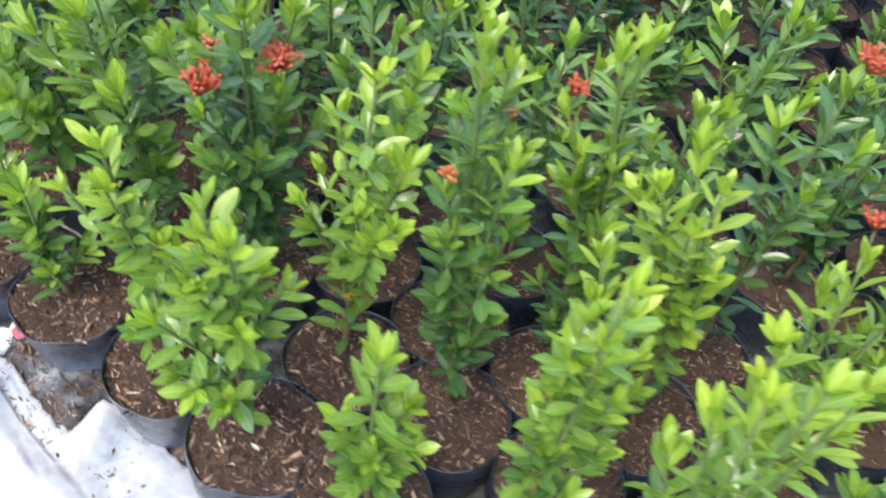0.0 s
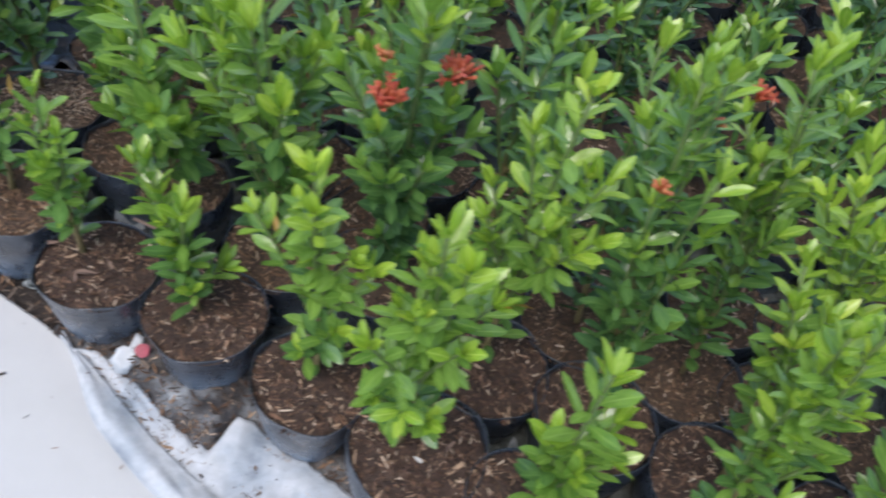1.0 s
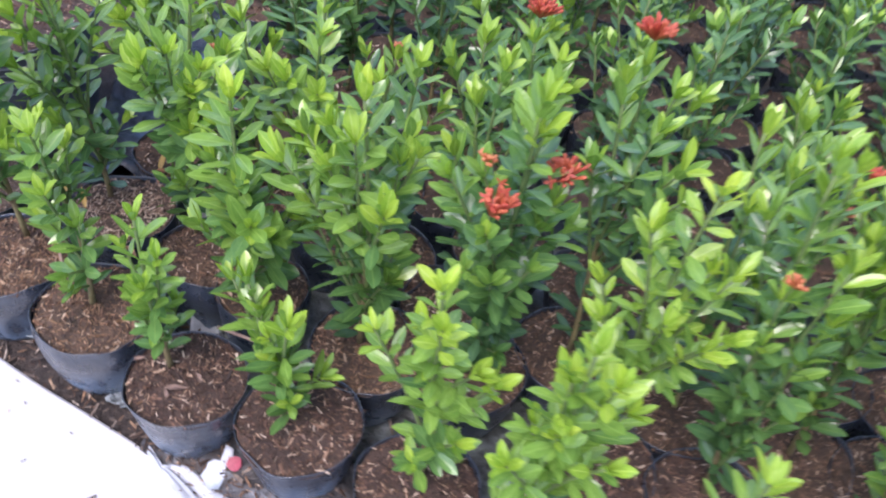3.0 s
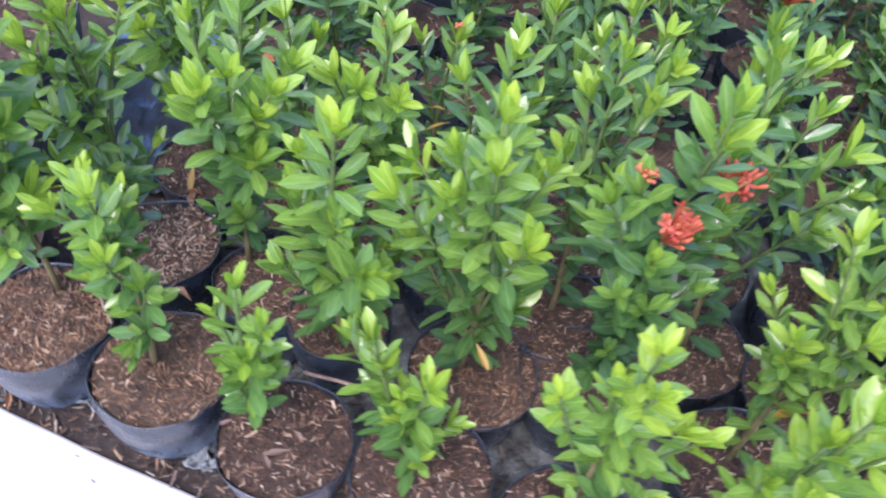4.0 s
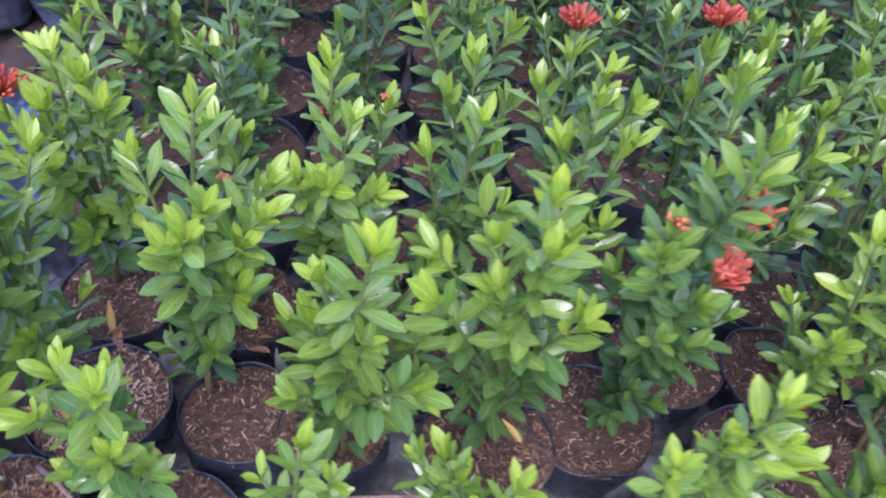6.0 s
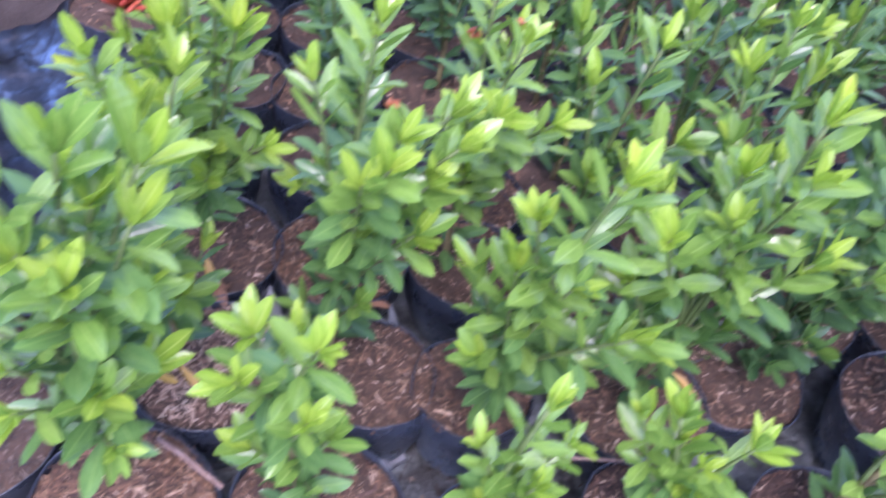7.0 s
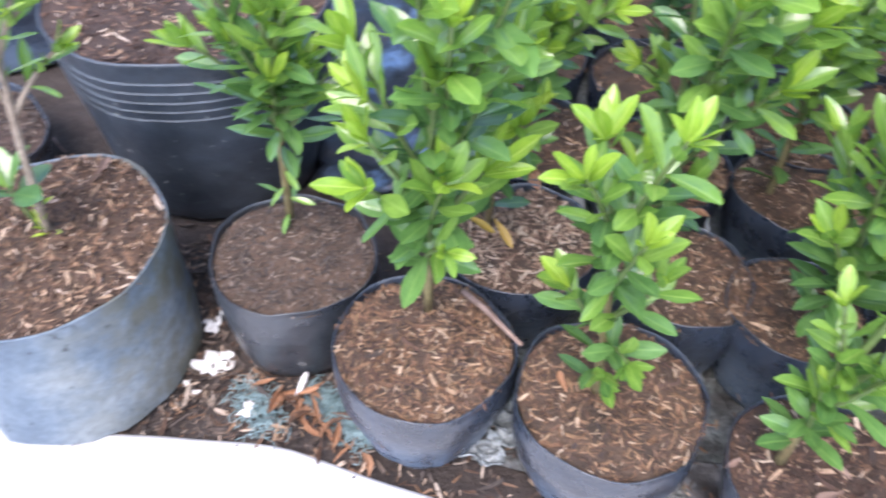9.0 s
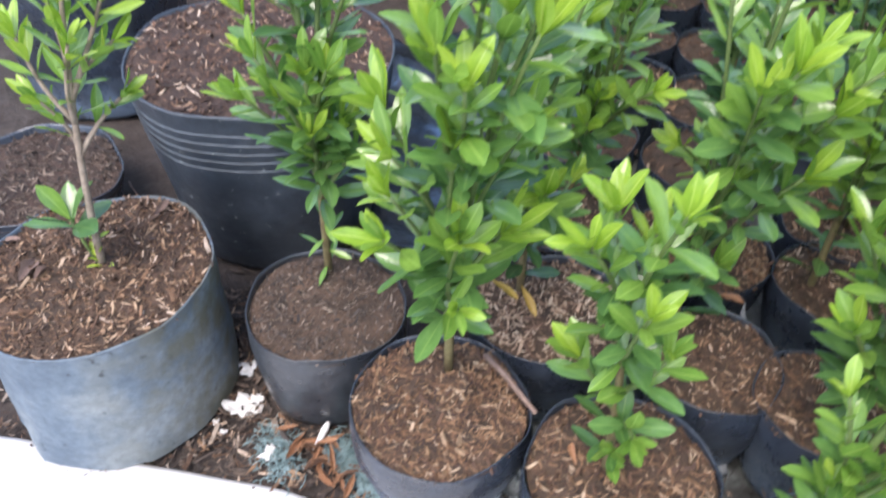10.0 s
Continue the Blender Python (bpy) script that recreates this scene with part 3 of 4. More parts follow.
FLAP = ((-0.60, 1.085), (-0.553, 1.090), (-0.536, 1.086), (-0.477, 1.040), (-0.42, 1.0), (-0.385, 0.98), (-0.36, 1.018), (-0.342, 1.018), (-0.28, 0.985), (-0.22, 0.955), (-0.15, 0.915), (0.12, 0.77))


def between(table, x):
    for (x0, y0), (x1, y1) in zip(table, table[1:]):
        if x <= x1:
            return y0 + (y1 - y0) * max(0.0, x - x0) / (x1 - x0)
    return table[-1][1]


def bank(x, y):
    """Height of the soiled film and dirt heaped from the torn film up the front of the bags."""
    low = between(FLAP, x) - 0.008
    heap = 0.024 * ease((x + 0.60) / 0.11) * (1 - 0.5 * ease((x + 0.37) / 0.06))
    return rise(x, y) + heap * ease((y - low) / 0.036) * (1 + 0.35 * noise.noise(Vector((x * 22, y * 18, 3))))


def sheet_z(x, y, w):
    z = 0.004 + 0.010 * min(1, w / 0.06) * (0.6 + noise.noise(Vector((x * 3, y * 3, 4)))) + 0.004 * noise.noise(Vector((x * 9, y * 5, 8)))
    return max(0.003, z) + level(x, 1.3) * (1 - ease((w - 0.25) / 0.8))


# ---- ground: one sheet of damp dirt, fine near the bags and coarse out to the horizon ----
def spread(lo, hi, step):
    k = [lo + step * i for i in range(int((hi - lo) / step) + 1)]
    return [-400, -60, -12, lo - 1.2] + k + [hi + 1.2, 12, 60, 400]


gx, gy = spread(-1.7, 0.8, 0.0125), spread(0.6, 2.2, 0.0125)
gv, gf = [], []
for y in gy:
    for x in gx:
        near = -1.75 < x < 0.85 and 0.55 < y < 2.25
        z = -0.004 + (noise.noise(Vector((x * 18, y * 18, 3))) * 0.005 + noise.noise(Vector((x * 60, y * 60, 1))) * 0.003 if near else 0.0)
        gv.append((x, y, z + rise(x, y)))
for j in range(len(gy) - 1):
    for i in range(len(gx) - 1):
        a = j * len(gx) + i
        gf.append((a, a + 1, a + len(gx) + 1, a + len(gx)))
ground = tagged(new("ground", mesh_of("ground", gv, gf, [DIRT])), "dark damp dirt with wood chips and litter", "ground", kind="structure")

# ---- white sheet spread in front of the bags ----
sv, sf = [], []
xs = [-2.6 + 0.02 * i for i in range(211)]
ws = [0, 0.004, 0.012, 0.03, 0.05, 0.08, 0.12, 0.17, 0.23, 0.3, 0.4, 0.55, 0.8, 1.2, 1.8, 2.6]


smooth_edge = [soft_edge(x) for x in xs]
for layer in (0, 1):
    for w in ws:
        for x, e in zip(xs, smooth_edge):
            y = e - w
            z = sheet_z(x, y, w)
            sv.append((x, y + (0.004 * noise.noise(Vector((x * 12, 0, 2))) if w < 0.03 else 0), z - 0.0025 * layer))
nx, nw = len(xs), len(ws)
for j in range(nw - 1):
    for i in range(nx - 1):
        a = j * nx + i
        sf.append((a, a + nx, a + nx + 1, a + 1))
        b = a + nx * nw
        sf.append((b, b + 1, b + nx + 1, b + nx))
for i in range(nx - 1):
    sf.append((i, i + 1, nx * nw + i + 1, nx * nw + i))
tagged(new("white_sheet", mesh_of("white_sheet", sv, sf, [SHEET])), "clean white plastic sheet spread flat over the dirt", "sheet")

# ---- a bank of soiled film and dirt pushed up against the feet of the bags ----
kv, kf = [], []
for j in range(49):
    for i in range(121):
        x, s = -0.61 + 0.75 * i / 120, j / 48
        start = soft_edge(x) - 0.003
        y = start + (1.297 - 0.48 * (x + 0.815) + 0.03 - start) * s
        kv.append((x, y, 0.005 + bank(x, y) + 0.005 * noise.noise(Vector((x * 40, y * 40, 6)))))
for j in range(48):
    for i in range(120):
        a = j * 121 + i
        kf.append((a, a + 1, a + 122, a + 121))
tagged(new("soiled_film", mesh_of("soiled_film", kv, kf, [SOILED])), "grey soiled film banked against the bag feet", "plastic film").modifiers.new("thickness", "SOLIDIFY").thickness = 0.001

# ---- torn film between the white sheet and the bags ----
fv, ff = [], []
fn, fm = 180, 34
for j in range(fm + 1):
    for i in range(fn + 1):
        x, t = -0.60 + 0.72 * i / fn, j / fm
        low = soft_edge(x) - 0.050 * ease((x + 0.61) / 0.10)
        high = max(low + 0.01, between(FLAP, x) + 0.004 * noise.noise(Vector((x * 22, 0, 5))) + 0.005 * noise.noise(Vector((x * 70, 0, 6))))
        y = low + (high - low) * t
        peak = 0.018 * math.exp(-((x + 0.360) / 0.020) ** 2) + 0.006 * math.exp(-((x + 0.27) / 0.03) ** 2)
        wob = noise.noise(Vector((x * 6, t * 2, 8)))
        folds = 0.003 * (0.5 + 0.5 * math.sin(t * 8 + 3.0 * wob)) * (0.7 + wob) + 0.003 * abs(noise.noise(Vector((x * 18, t * 4, 3))))
        under = max(bank(x, y), sheet_z(x, y, max(0.0, soft_edge(x) - y)) if y < soft_edge(x) else 0.0)
        fv.append((x, y, under + 0.002 + 0.005 * ease(t / 0.25) + peak * t ** 3 + max(0.0, folds) * ease(t / 0.3) * ease((1 - t) / 0.08 + 0.2)))
for j in range(fm):
    for i in range(fn):
        a = j * (fn + 1) + i
        ff.append((a, a + 1, a + fn + 2, a + fn + 1))
film = new("torn_film", mesh_of("torn_film", fv, ff, [FILM]))
film.modifiers.new("thickness", "SOLIDIFY").thickness = 0.0012
tagged(film, "torn dirty white plastic film crumpled against the bags", "plastic film")
rv, rfaces = [(0, 0, 0.001)], []
for i in range(14):
    a = 2 * math.pi * i / 14
    rv.append((0.0085 * math.cos(a) * (1 + 0.12 * math.sin(3 * a)), 0.0085 * math.sin(a), 0))
    rfaces.append((0, 1 + i, 1 + (i + 1) % 14))
RED_SPOT = mesh_of("red_spot", rv, rfaces, [RED])

# ---- grey plastic film laid under the bags, seen in the gaps between them ----
uv_, uf = [], []
for j in range(31):
    for i in range(101):
        x, s = -0.80 + 2.78 * i / 100, (j / 30) ** 1.5
        front = soft_edge(x) + 0.055 + 0.03 * noise.noise(Vector((x * 12, 0, 7))) + 0.02 * noise.noise(Vector((x * 40, 0, 7)))
        y = front + (min(3.3, 2.95 - 0.47 * (x - 0.6)) - front) * s
        x = max(x, -0.80 + 0.20 * min(1.0, max(0.0, (y - 1.40) / 0.15)))
        uv_.append((x, y, 0.005 + rise(x, y) + 0.006 * noise.noise(Vector((x * 15, y * 15, 11)))))
for j in range(30):
    for i in range(100):
        a = j * 101 + i
        uf.append((a, a + 1, a + 102, a + 101))
under = new("ground_film", mesh_of("ground_film", uv_, uf, [GROUND_FILM]))
under.modifiers.new("thickness", "SOLIDIFY").thickness = 0.001
tagged(under, "dirty grey plastic film under the nursery bags", "plastic film")

# ---- the row beside the sheet ----
FRESH, GREEN = 0.55, 0.3
L_YELLOW = "bushy yellow-green shrub in a black nursery bag"
L_FRESH = "leafy bright green shrub in a black nursery bag"
L_DARK = "small dark green shrub in a black nursery bag"
shrub(-0.821, 1.304, [(-0.790, 1.285, 0.515), (-0.775, 1.272, 0.506), (-0.830, 1.284, 0.490), (-0.814, 1.268, 0.476), (-0.861, 1.344, 0.420), (-0.817, 1.291, 0.423), (-0.857, 1.316, 0.401), (-0.776, 1.285, 0.440), (-0.857, 1.309, 0.372), (-0.862, 1.293, 0.348), (-0.812, 1.282, 0.355), (-0.783, 1.300, 0.345), (-0.812, 1.275, 0.300), (-0.800, 1.285, 0.550), (-0.830, 1.287, 0.530), (-0.766, 1.276, 0.540)],
      0.33, 1, "tall bright green shrub with large leaves in a black bag", r=0.075, base=(-0.812, 1.34), soil=RUST_SOIL, size=0.048, gap=0.021, bare=0.36, fork=0.35, slim=0.95, shade=0.3)
shrub(-0.683, 1.233, [(-0.720, 1.263, 0.397), (-0.696, 1.215, 0.428), (-0.739, 1.238, 0.388), (-0.691, 1.262, 0.379), (-0.701, 1.216, 0.349), (-0.678, 1.225, 0.301), (-0.727, 1.256, 0.270), (-0.695, 1.207, 0.240), (-0.701, 1.223, 0.200)],
      0.45, 2, "twin-headed bright green shrub in a black nursery bag", r=0.075, base=(-0.694, 1.240), size=0.039, gap=0.0155, fork=0.5, soil=SOILS[2], shade=1.7)
shrub(-0.552, 1.143, [(-0.577, 1.140, 0.402), (-0.557, 1.129, 0.363), (-0.601, 1.160, 0.343), (-0.575, 1.126, 0.321), (-0.594, 1.147, 0.274), (-0.560, 1.162, 0.262)],
      0.5, 3, "narrow fresh green shrub in a black nursery bag", soil=MOIST_SOILS[0], r=0.069, base=(-0.576, 1.160), size=0.035)
shrub(-0.416, 1.100, [(-0.468, 1.118, 0.356), (-0.486, 1.131, 0.345), (-0.424, 1.080, 0.340), (-0.445, 1.092, 0.308), (-0.456, 1.112, 0.326), (-0.440, 1.098, 0.262), (-0.432, 1.110, 0.280), (-0.396, 1.110, 0.230), (-0.424, 1.085, 0.212)],
      0.4, 4, L_DARK, soil=MOIST_SOILS[1], r=0.071, base=(-0.422, 1.102), size=0.036)
shrub(-0.281, 1.033, [(-0.290, 1.008, 0.490), (-0.286, 0.997, 0.455), (-0.340, 1.023, 0.418), (-0.300, 1.023, 0.429), (-0.250, 1.004, 0.396), (-0.235, 0.998, 0.388), (-0.258, 0.990, 0.312), (-0.292, 1.008, 0.245)],
      0.75, 5, "yellow-green forked shrub in a black nursery bag", soil=MOIST_SOILS[2], r=0.068, base=(-0.279, 1.045), size=0.036)
shrub(-0.158, 0.970, [(-0.183, 0.945, 0.509), (-0.162, 0.936, 0.484), (-0.189, 0.954, 0.464), (-0.193, 0.936, 0.420), (-0.154, 0.970, 0.419), (-0.152, 0.919, 0.407), (-0.128, 0.974, 0.405), (-0.206, 0.957, 0.404), (-0.225, 0.928, 0.383), (-0.190, 0.906, 0.328), (-0.164, 0.913, 0.309), (-0.215, 0.935, 0.301)],
      0.78, 6, L_YELLOW, soil=MOIST_SOILS[0], r=0.074, base=(-0.178, 0.975), size=0.036)
shrub(-0.035, 0.918, [(-0.035, 0.909, 0.423), (-0.010, 0.915, 0.350), (-0.058, 0.905, 0.325), (-0.030, 0.895, 0.290), (0.000, 0.905, 0.300)],
      0.7, 7, "narrow yellow-green shrub in a black nursery bag", soil=MOIST_SOILS[1], base=(-0.03, 0.925), size=0.042)
shrub(0.098, 0.870, [(0.117, 0.893, 0.568), (0.097, 0.897, 0.528), (0.116, 0.890, 0.510), (0.107, 0.895, 0.484), (0.111, 0.914, 0.430), (0.094, 0.890, 0.445), (0.139, 0.890, 0.452), (0.108, 0.885, 0.368), (0.145, 0.885, 0.385), (0.135, 0.875, 0.325)],
      0.75, 8, "tall pale yellow-green shrub in a black nursery bag", soil=MOIST_SOILS[2], base=(0.115, 0.880), size=0.033, gap=0.0135)
shrub(0.225, 0.800, [(0.246, 0.860, 0.550), (0.217, 0.860, 0.527), (0.270, 0.865, 0.550), (0.205, 0.880, 0.470), (0.240, 0.880, 0.445), (0.191, 0.880, 0.418)], 0.8, 9, L_YELLOW, soil=MOIST_SOILS[0], base=(0.225, 0.830), size=0.035)
shrub(-0.922, 1.423, [(-0.917, 1.406, 0.410), (-0.955, 1.420, 0.415), (-0.903, 1.415, 0.395), (-0.870, 1.430, 0.350), (-0.970, 1.430, 0.375), (-0.900, 1.390, 0.420), (-0.943, 1.426, 0.380), (-0.918, 1.408, 0.357), (-0.895, 1.422, 0.353), (-0.900, 1.440, 0.455), (-0.962, 1.440, 0.440), (-0.930, 1.430, 0.470), (-0.935, 1.442, 0.525), (-0.900, 1.432, 0.535), (-0.875, 1.425, 0.485)],
      0.2, 10, "slender dark green shrub on a bare stem in a black bag", r=0.075, base=(-0.923, 1.473), size=0.042, gap=0.016, bare=0.42, fork=0.5, slim=0.8, soil=GREY_SOIL, bag=WIDE_BAG, low=((0.163, 0.5), (0.186, 1.9), (0.205, 0.2), (0.228, 1.2)))

# ---- the second row ----
shrub(-0.714, 1.412, [(-0.745, 1.405, 0.470), (-0.780, 1.390, 0.452), (-0.762, 1.430, 0.440), (-0.766, 1.405, 0.515), (-0.706, 1.455, 0.456), (-0.787, 1.410, 0.330), (-0.785, 1.399, 0.410), (-0.743, 1.360, 0.333), (-0.767, 1.348, 0.412), (-0.781, 1.365, 0.328), (-0.703, 1.444, 0.283)],
      FRESH, 12, L_FRESH, base=(-0.738, 1.440), soil=PALE_SOIL, withered=[((-0.748, 1.385, 0.205), 200, 0.030), ((-0.776, 1.372, 0.225), 240, 0.028)])
shrub(-0.582, 1.346, [(-0.580, 1.395, 0.515), (-0.631, 1.386, 0.483), (-0.593, 1.328, 0.467), (-0.612, 1.304, 0.465), (-0.553, 1.313, 0.460), (-0.539, 1.350, 0.459), (-0.624, 1.318, 0.442), (-0.570, 1.318, 0.427), (-0.575, 1.318, 0.377), (-0.604, 1.360, 0.341), (-0.600, 1.350, 0.270), (-0.631, 1.392, 0.227)],
      0.42, 13, L_FRESH, r=0.064, base=(-0.605, 1.385), flowers=[((-0.564, 1.395, 0.425), 3, 20)])
shrub(-0.497, 1.294, [(-0.498, 1.213, 0.500), (-0.524, 1.251, 0.441), (-0.436, 1.248, 0.419), (-0.530, 1.250, 0.393), (-0.498, 1.222, 0.388), (-0.476, 1.172, 0.378), (-0.536, 1.285, 0.356), (-0.474, 1.190, 0.350), (-0.453, 1.252, 0.326), (-0.550, 1.242, 0.308), (-0.460, 1.204, 0.335), (-0.442, 1.260, 0.295)],
      0.6, 14, "bushy bright green shrub in a black nursery bag", r=0.059, base=(-0.495, 1.265), size=0.044)
shrub(-0.352, 1.215, [(-0.372, 1.187, 0.534), (-0.377, 1.170, 0.497), (-0.401, 1.205, 0.486), (-0.431, 1.236, 0.453), (-0.318, 1.219, 0.452), (-0.449, 1.201, 0.442), (-0.336, 1.213, 0.446), (-0.345, 1.153, 0.426), (-0.402, 1.190, 0.447), (-0.428, 1.231, 0.360), (-0.408, 1.238, 0.336), (-0.334, 1.195, 0.336), (-0.336, 1.189, 0.302)],
      0.6, 15, "bushy bright green shrub in a black nursery bag", base=(-0.365, 1.225), size=0.044, withered=[((-0.36, 1.195, 0.232), 200, 0.030)])
shrub(-0.230, 1.203, [(-0.222, 1.150, 0.572), (-0.216, 1.153, 0.540), (-0.251, 1.128, 0.440), (-0.188, 1.165, 0.455), (-0.289, 1.150, 0.486), (-0.257, 1.173, 0.474), (-0.277, 1.200, 0.415), (-0.193, 1.180, 0.409), (-0.201, 1.135, 0.397), (-0.163, 1.200, 0.394), (-0.261, 1.141, 0.384), (-0.237, 1.130, 0.377), (-0.218, 1.171, 0.305), (-0.235, 1.165, 0.265), (-0.210, 1.160, 0.240), (-0.240, 1.175, 0.215)],
      GREEN, 16, "green shrub with red flower heads in a black bag", base=(-0.215, 1.205), flowers=[((-0.251, 1.126, 0.458), 0, 18), ((-0.186, 1.165, 0.476), 5, -15), ((-0.257, 1.175, 0.478), 2, 10)], size=0.041)
shrub(-0.088, 1.088, [(-0.083, 1.076, 0.560), (-0.117, 1.100, 0.493), (-0.049, 1.063, 0.482), (-0.061, 1.081, 0.470), (-0.049, 1.030, 0.440), (-0.063, 1.029, 0.425), (-0.088, 1.060, 0.420), (-0.141, 1.071, 0.412), (-0.134, 1.125, 0.402), (-0.130, 1.077, 0.373)],
      0.95, 17, "tall yellow-green shrub in a black nursery bag", soil=MOIST_SOILS[2], base=(-0.095, 1.100), size=0.036, withered=[((-0.066, 1.077, 0.276), 60, 0.032)])
shrub(0.038, 1.043, [(-0.003, 1.086, 0.596), (0.019, 1.091, 0.583), (-0.012, 1.046, 0.482), (0.001, 1.088, 0.560), (0.025, 1.094, 0.513), (0.037, 1.057, 0.510), (-0.017, 1.117, 0.508), (-0.005, 1.050, 0.420), (0.035, 1.050, 0.400), (0.022, 1.078, 0.315), (0.030, 1.045, 0.277), (0.004, 1.052, 0.350), (0.050, 1.045, 0.320), (0.020, 1.095, 0.400), (0.050, 1.060, 0.440)],
      0.45, 18, "tall green shrub with fading flower heads in a black bag", soil=MOIST_SOILS[0], base=(0.036, 1.060), flowers=[((-0.012, 1.042, 0.490), 2, 5), ((0.028, 1.090, 0.530), 3, 12)], size=0.036)
shrub(0.168, 0.983, [(0.127, 1.024, 0.464), (0.129, 1.003, 0.430), (0.165, 1.005, 0.420), (0.190, 0.990, 0.335), (0.185, 1.000, 0.370), (0.150, 1.000, 0.385)], 0.75, 19, L_YELLOW, soil=MOIST_SOILS[1], base=(0.180, 0.990), size=0.035)
shrub(0.300, 0.930, [(0.248, 0.935, 0.502), (0.305, 0.930, 0.458), (0.250, 0.930, 0.465), (0.333, 0.930, 0.411), (0.288, 0.930, 0.419)], 0.95, 20, L_YELLOW, soil=MOIST_SOILS[2], size=0.036)

# ---- the third row ----
shrub(-0.667, 1.556, [(-0.655, 1.530, 0.470), (-0.635, 1.478, 0.350), (-0.670, 1.520, 0.319), (-0.700, 1.555, 0.400), (-0.680, 1.509, 0.298), (-0.722, 1.540, 0.430), (-0.752, 1.520, 0.418), (-0.702, 1.500, 0.400), (-0.735, 1.502, 0.355), (-0.690, 1.530, 0.445), (-0.675, 1.545, 0.490), (-0.642, 1.520, 0.440)], 0.65, 22, "sparse pale green shrub with red flower head in a black bag", base=(-0.672, 1.58), flowers=[((-0.721, 1.540, 0.448), 1, 10)], withered=[((-0.683, 1.528, 0.171), 170, 0.040)])
shrub(-0.548, 1.495, [(-0.550, 1.480, 0.430), (-0.597, 1.486, 0.290), (-0.520, 1.510, 0.380), (-0.560, 1.520, 0.260)], 0.62, 23, L_FRESH, soil=RUST_SOIL)
shrub(-0.425, 1.436, [(-0.445, 1.455, 0.492), (-0.442, 1.407, 0.464), (-0.500, 1.386, 0.424), (-0.438, 1.352, 0.421), (-0.477, 1.377, 0.419), (-0.430, 1.400, 0.360), (-0.480, 1.400, 0.340)], 0.62, 24, L_FRESH, r=0.063, base=(-0.455, 1.435), flowers=[((-0.445, 1.476, 0.416), 3, 10)])
shrub(-0.350, 1.375, [(-0.327, 1.369, 0.464), (-0.329, 1.315, 0.402), (-0.370, 1.390, 0.420), (-0.300, 1.380, 0.400), (-0.380, 1.350, 0.350)], 0.35, 25, L_FRESH, withered=[((-0.378, 1.438, 0.335), 30, 0.036), ((-0.371, 1.445, 0.312), 80, 0.034)])
shrub(-0.248, 1.300, [(-0.262, 1.327, 0.453), (-0.240, 1.320, 0.500), (-0.210, 1.300, 0.460), (-0.280, 1.300, 0.400), (-0.230, 1.280, 0.380)], 0.36, 26, L_FRESH)
shrub(-0.100, 1.245, [(-0.126, 1.275, 0.530), (-0.060, 1.220, 0.470), (-0.090, 1.240, 0.500), (-0.140, 1.250, 0.440), (-0.070, 1.200, 0.400), (-0.062, 1.190, 0.455)], 0.30, 27, L_FRESH)
shrub(0.022, 1.173, [(-0.003, 1.215, 0.530), (0.030, 1.190, 0.500), (0.000, 1.180, 0.460), (0.050, 1.170, 0.440), (0.020, 1.150, 0.400)], 0.36, 28, L_FRESH)
shrub(0.150, 1.122, [(0.131, 1.170, 0.580), (0.113, 1.156, 0.570), (0.084, 1.163, 0.500), (0.132, 1.155, 0.476), (0.136, 1.137, 0.465), (0.109, 1.150, 0.463), (0.105, 1.135, 0.442), (0.138, 1.102, 0.420), (0.122, 1.132, 0.350), (0.104, 1.128, 0.305), (0.132, 1.118, 0.260)], 0.72, 29, "green shrub with a narrow red flower head in a black bag", size=0.038, flowers=[((0.082, 1.163, 0.512), 4, 10)])
shrub(0.262, 1.085, [(0.214, 1.075, 0.516), (0.168, 1.080, 0.502), (0.155, 1.094, 0.480), (0.213, 1.165, 0.492), (0.204, 1.070, 0.466), (0.226, 1.100, 0.436), (0.238, 1.070, 0.418), (0.228, 1.070, 0.360)], 0.95, 30, L_YELLOW, base=(0.245, 1.09), size=0.036)
shrub(0.385, 1.030, [(0.351, 1.065, 0.481), (0.340, 1.070, 0.433), (0.388, 1.060, 0.400), (0.400, 1.050, 0.450)], 0.8, 31, L_YELLOW, size=0.037, flowers=[((0.357, 1.090, 0.487), 4, 15)])

# ---- some of the next rows that carry flowers ----
shrub(-0.375, 1.530, [(-0.360, 1.520, 0.380), (-0.400, 1.530, 0.370), (-0.350, 1.550, 0.340)], 0.30, 32, L_FRESH, flowers=[((-0.359, 1.522, 0.384), 3, 12)])
shrub(-0.185, 1.420, [(-0.200, 1.425, 0.480), (-0.170, 1.400, 0.470), (-0.220, 1.440, 0.430), (-0.150, 1.420, 0.420), (-0.181, 1.340, 0.472)], 0.36, 33, "tall green shrub with red flower head in a black bag", flowers=[((-0.200, 1.428, 0.498), 1, 12)])
shrub(-0.055, 1.365, [(-0.086, 1.358, 0.505), (-0.015, 1.360, 0.467), (-0.035, 1.378, 0.400), (-0.080, 1.370, 0.440), (-0.050, 1.340, 0.480)], 0.36, 34, "tall green shrub with red flower head in a black bag", flowers=[((-0.087, 1.358, 0.524), 1, -10)])
shrub(0.085, 1.300, [(0.086, 1.310, 0.480), (0.062, 1.310, 0.430), (0.118, 1.295, 0.470), (0.100, 1.280, 0.380), (0.050, 1.280, 0.370)], 0.36, 36, L_FRESH)
shrub(0.215, 1.242, [(0.226, 1.250, 0.470), (0.250, 1.240, 0.440), (0.190, 1.260, 0.420), (0.210, 1.215, 0.370)], 0.45, 37, L_FRESH)
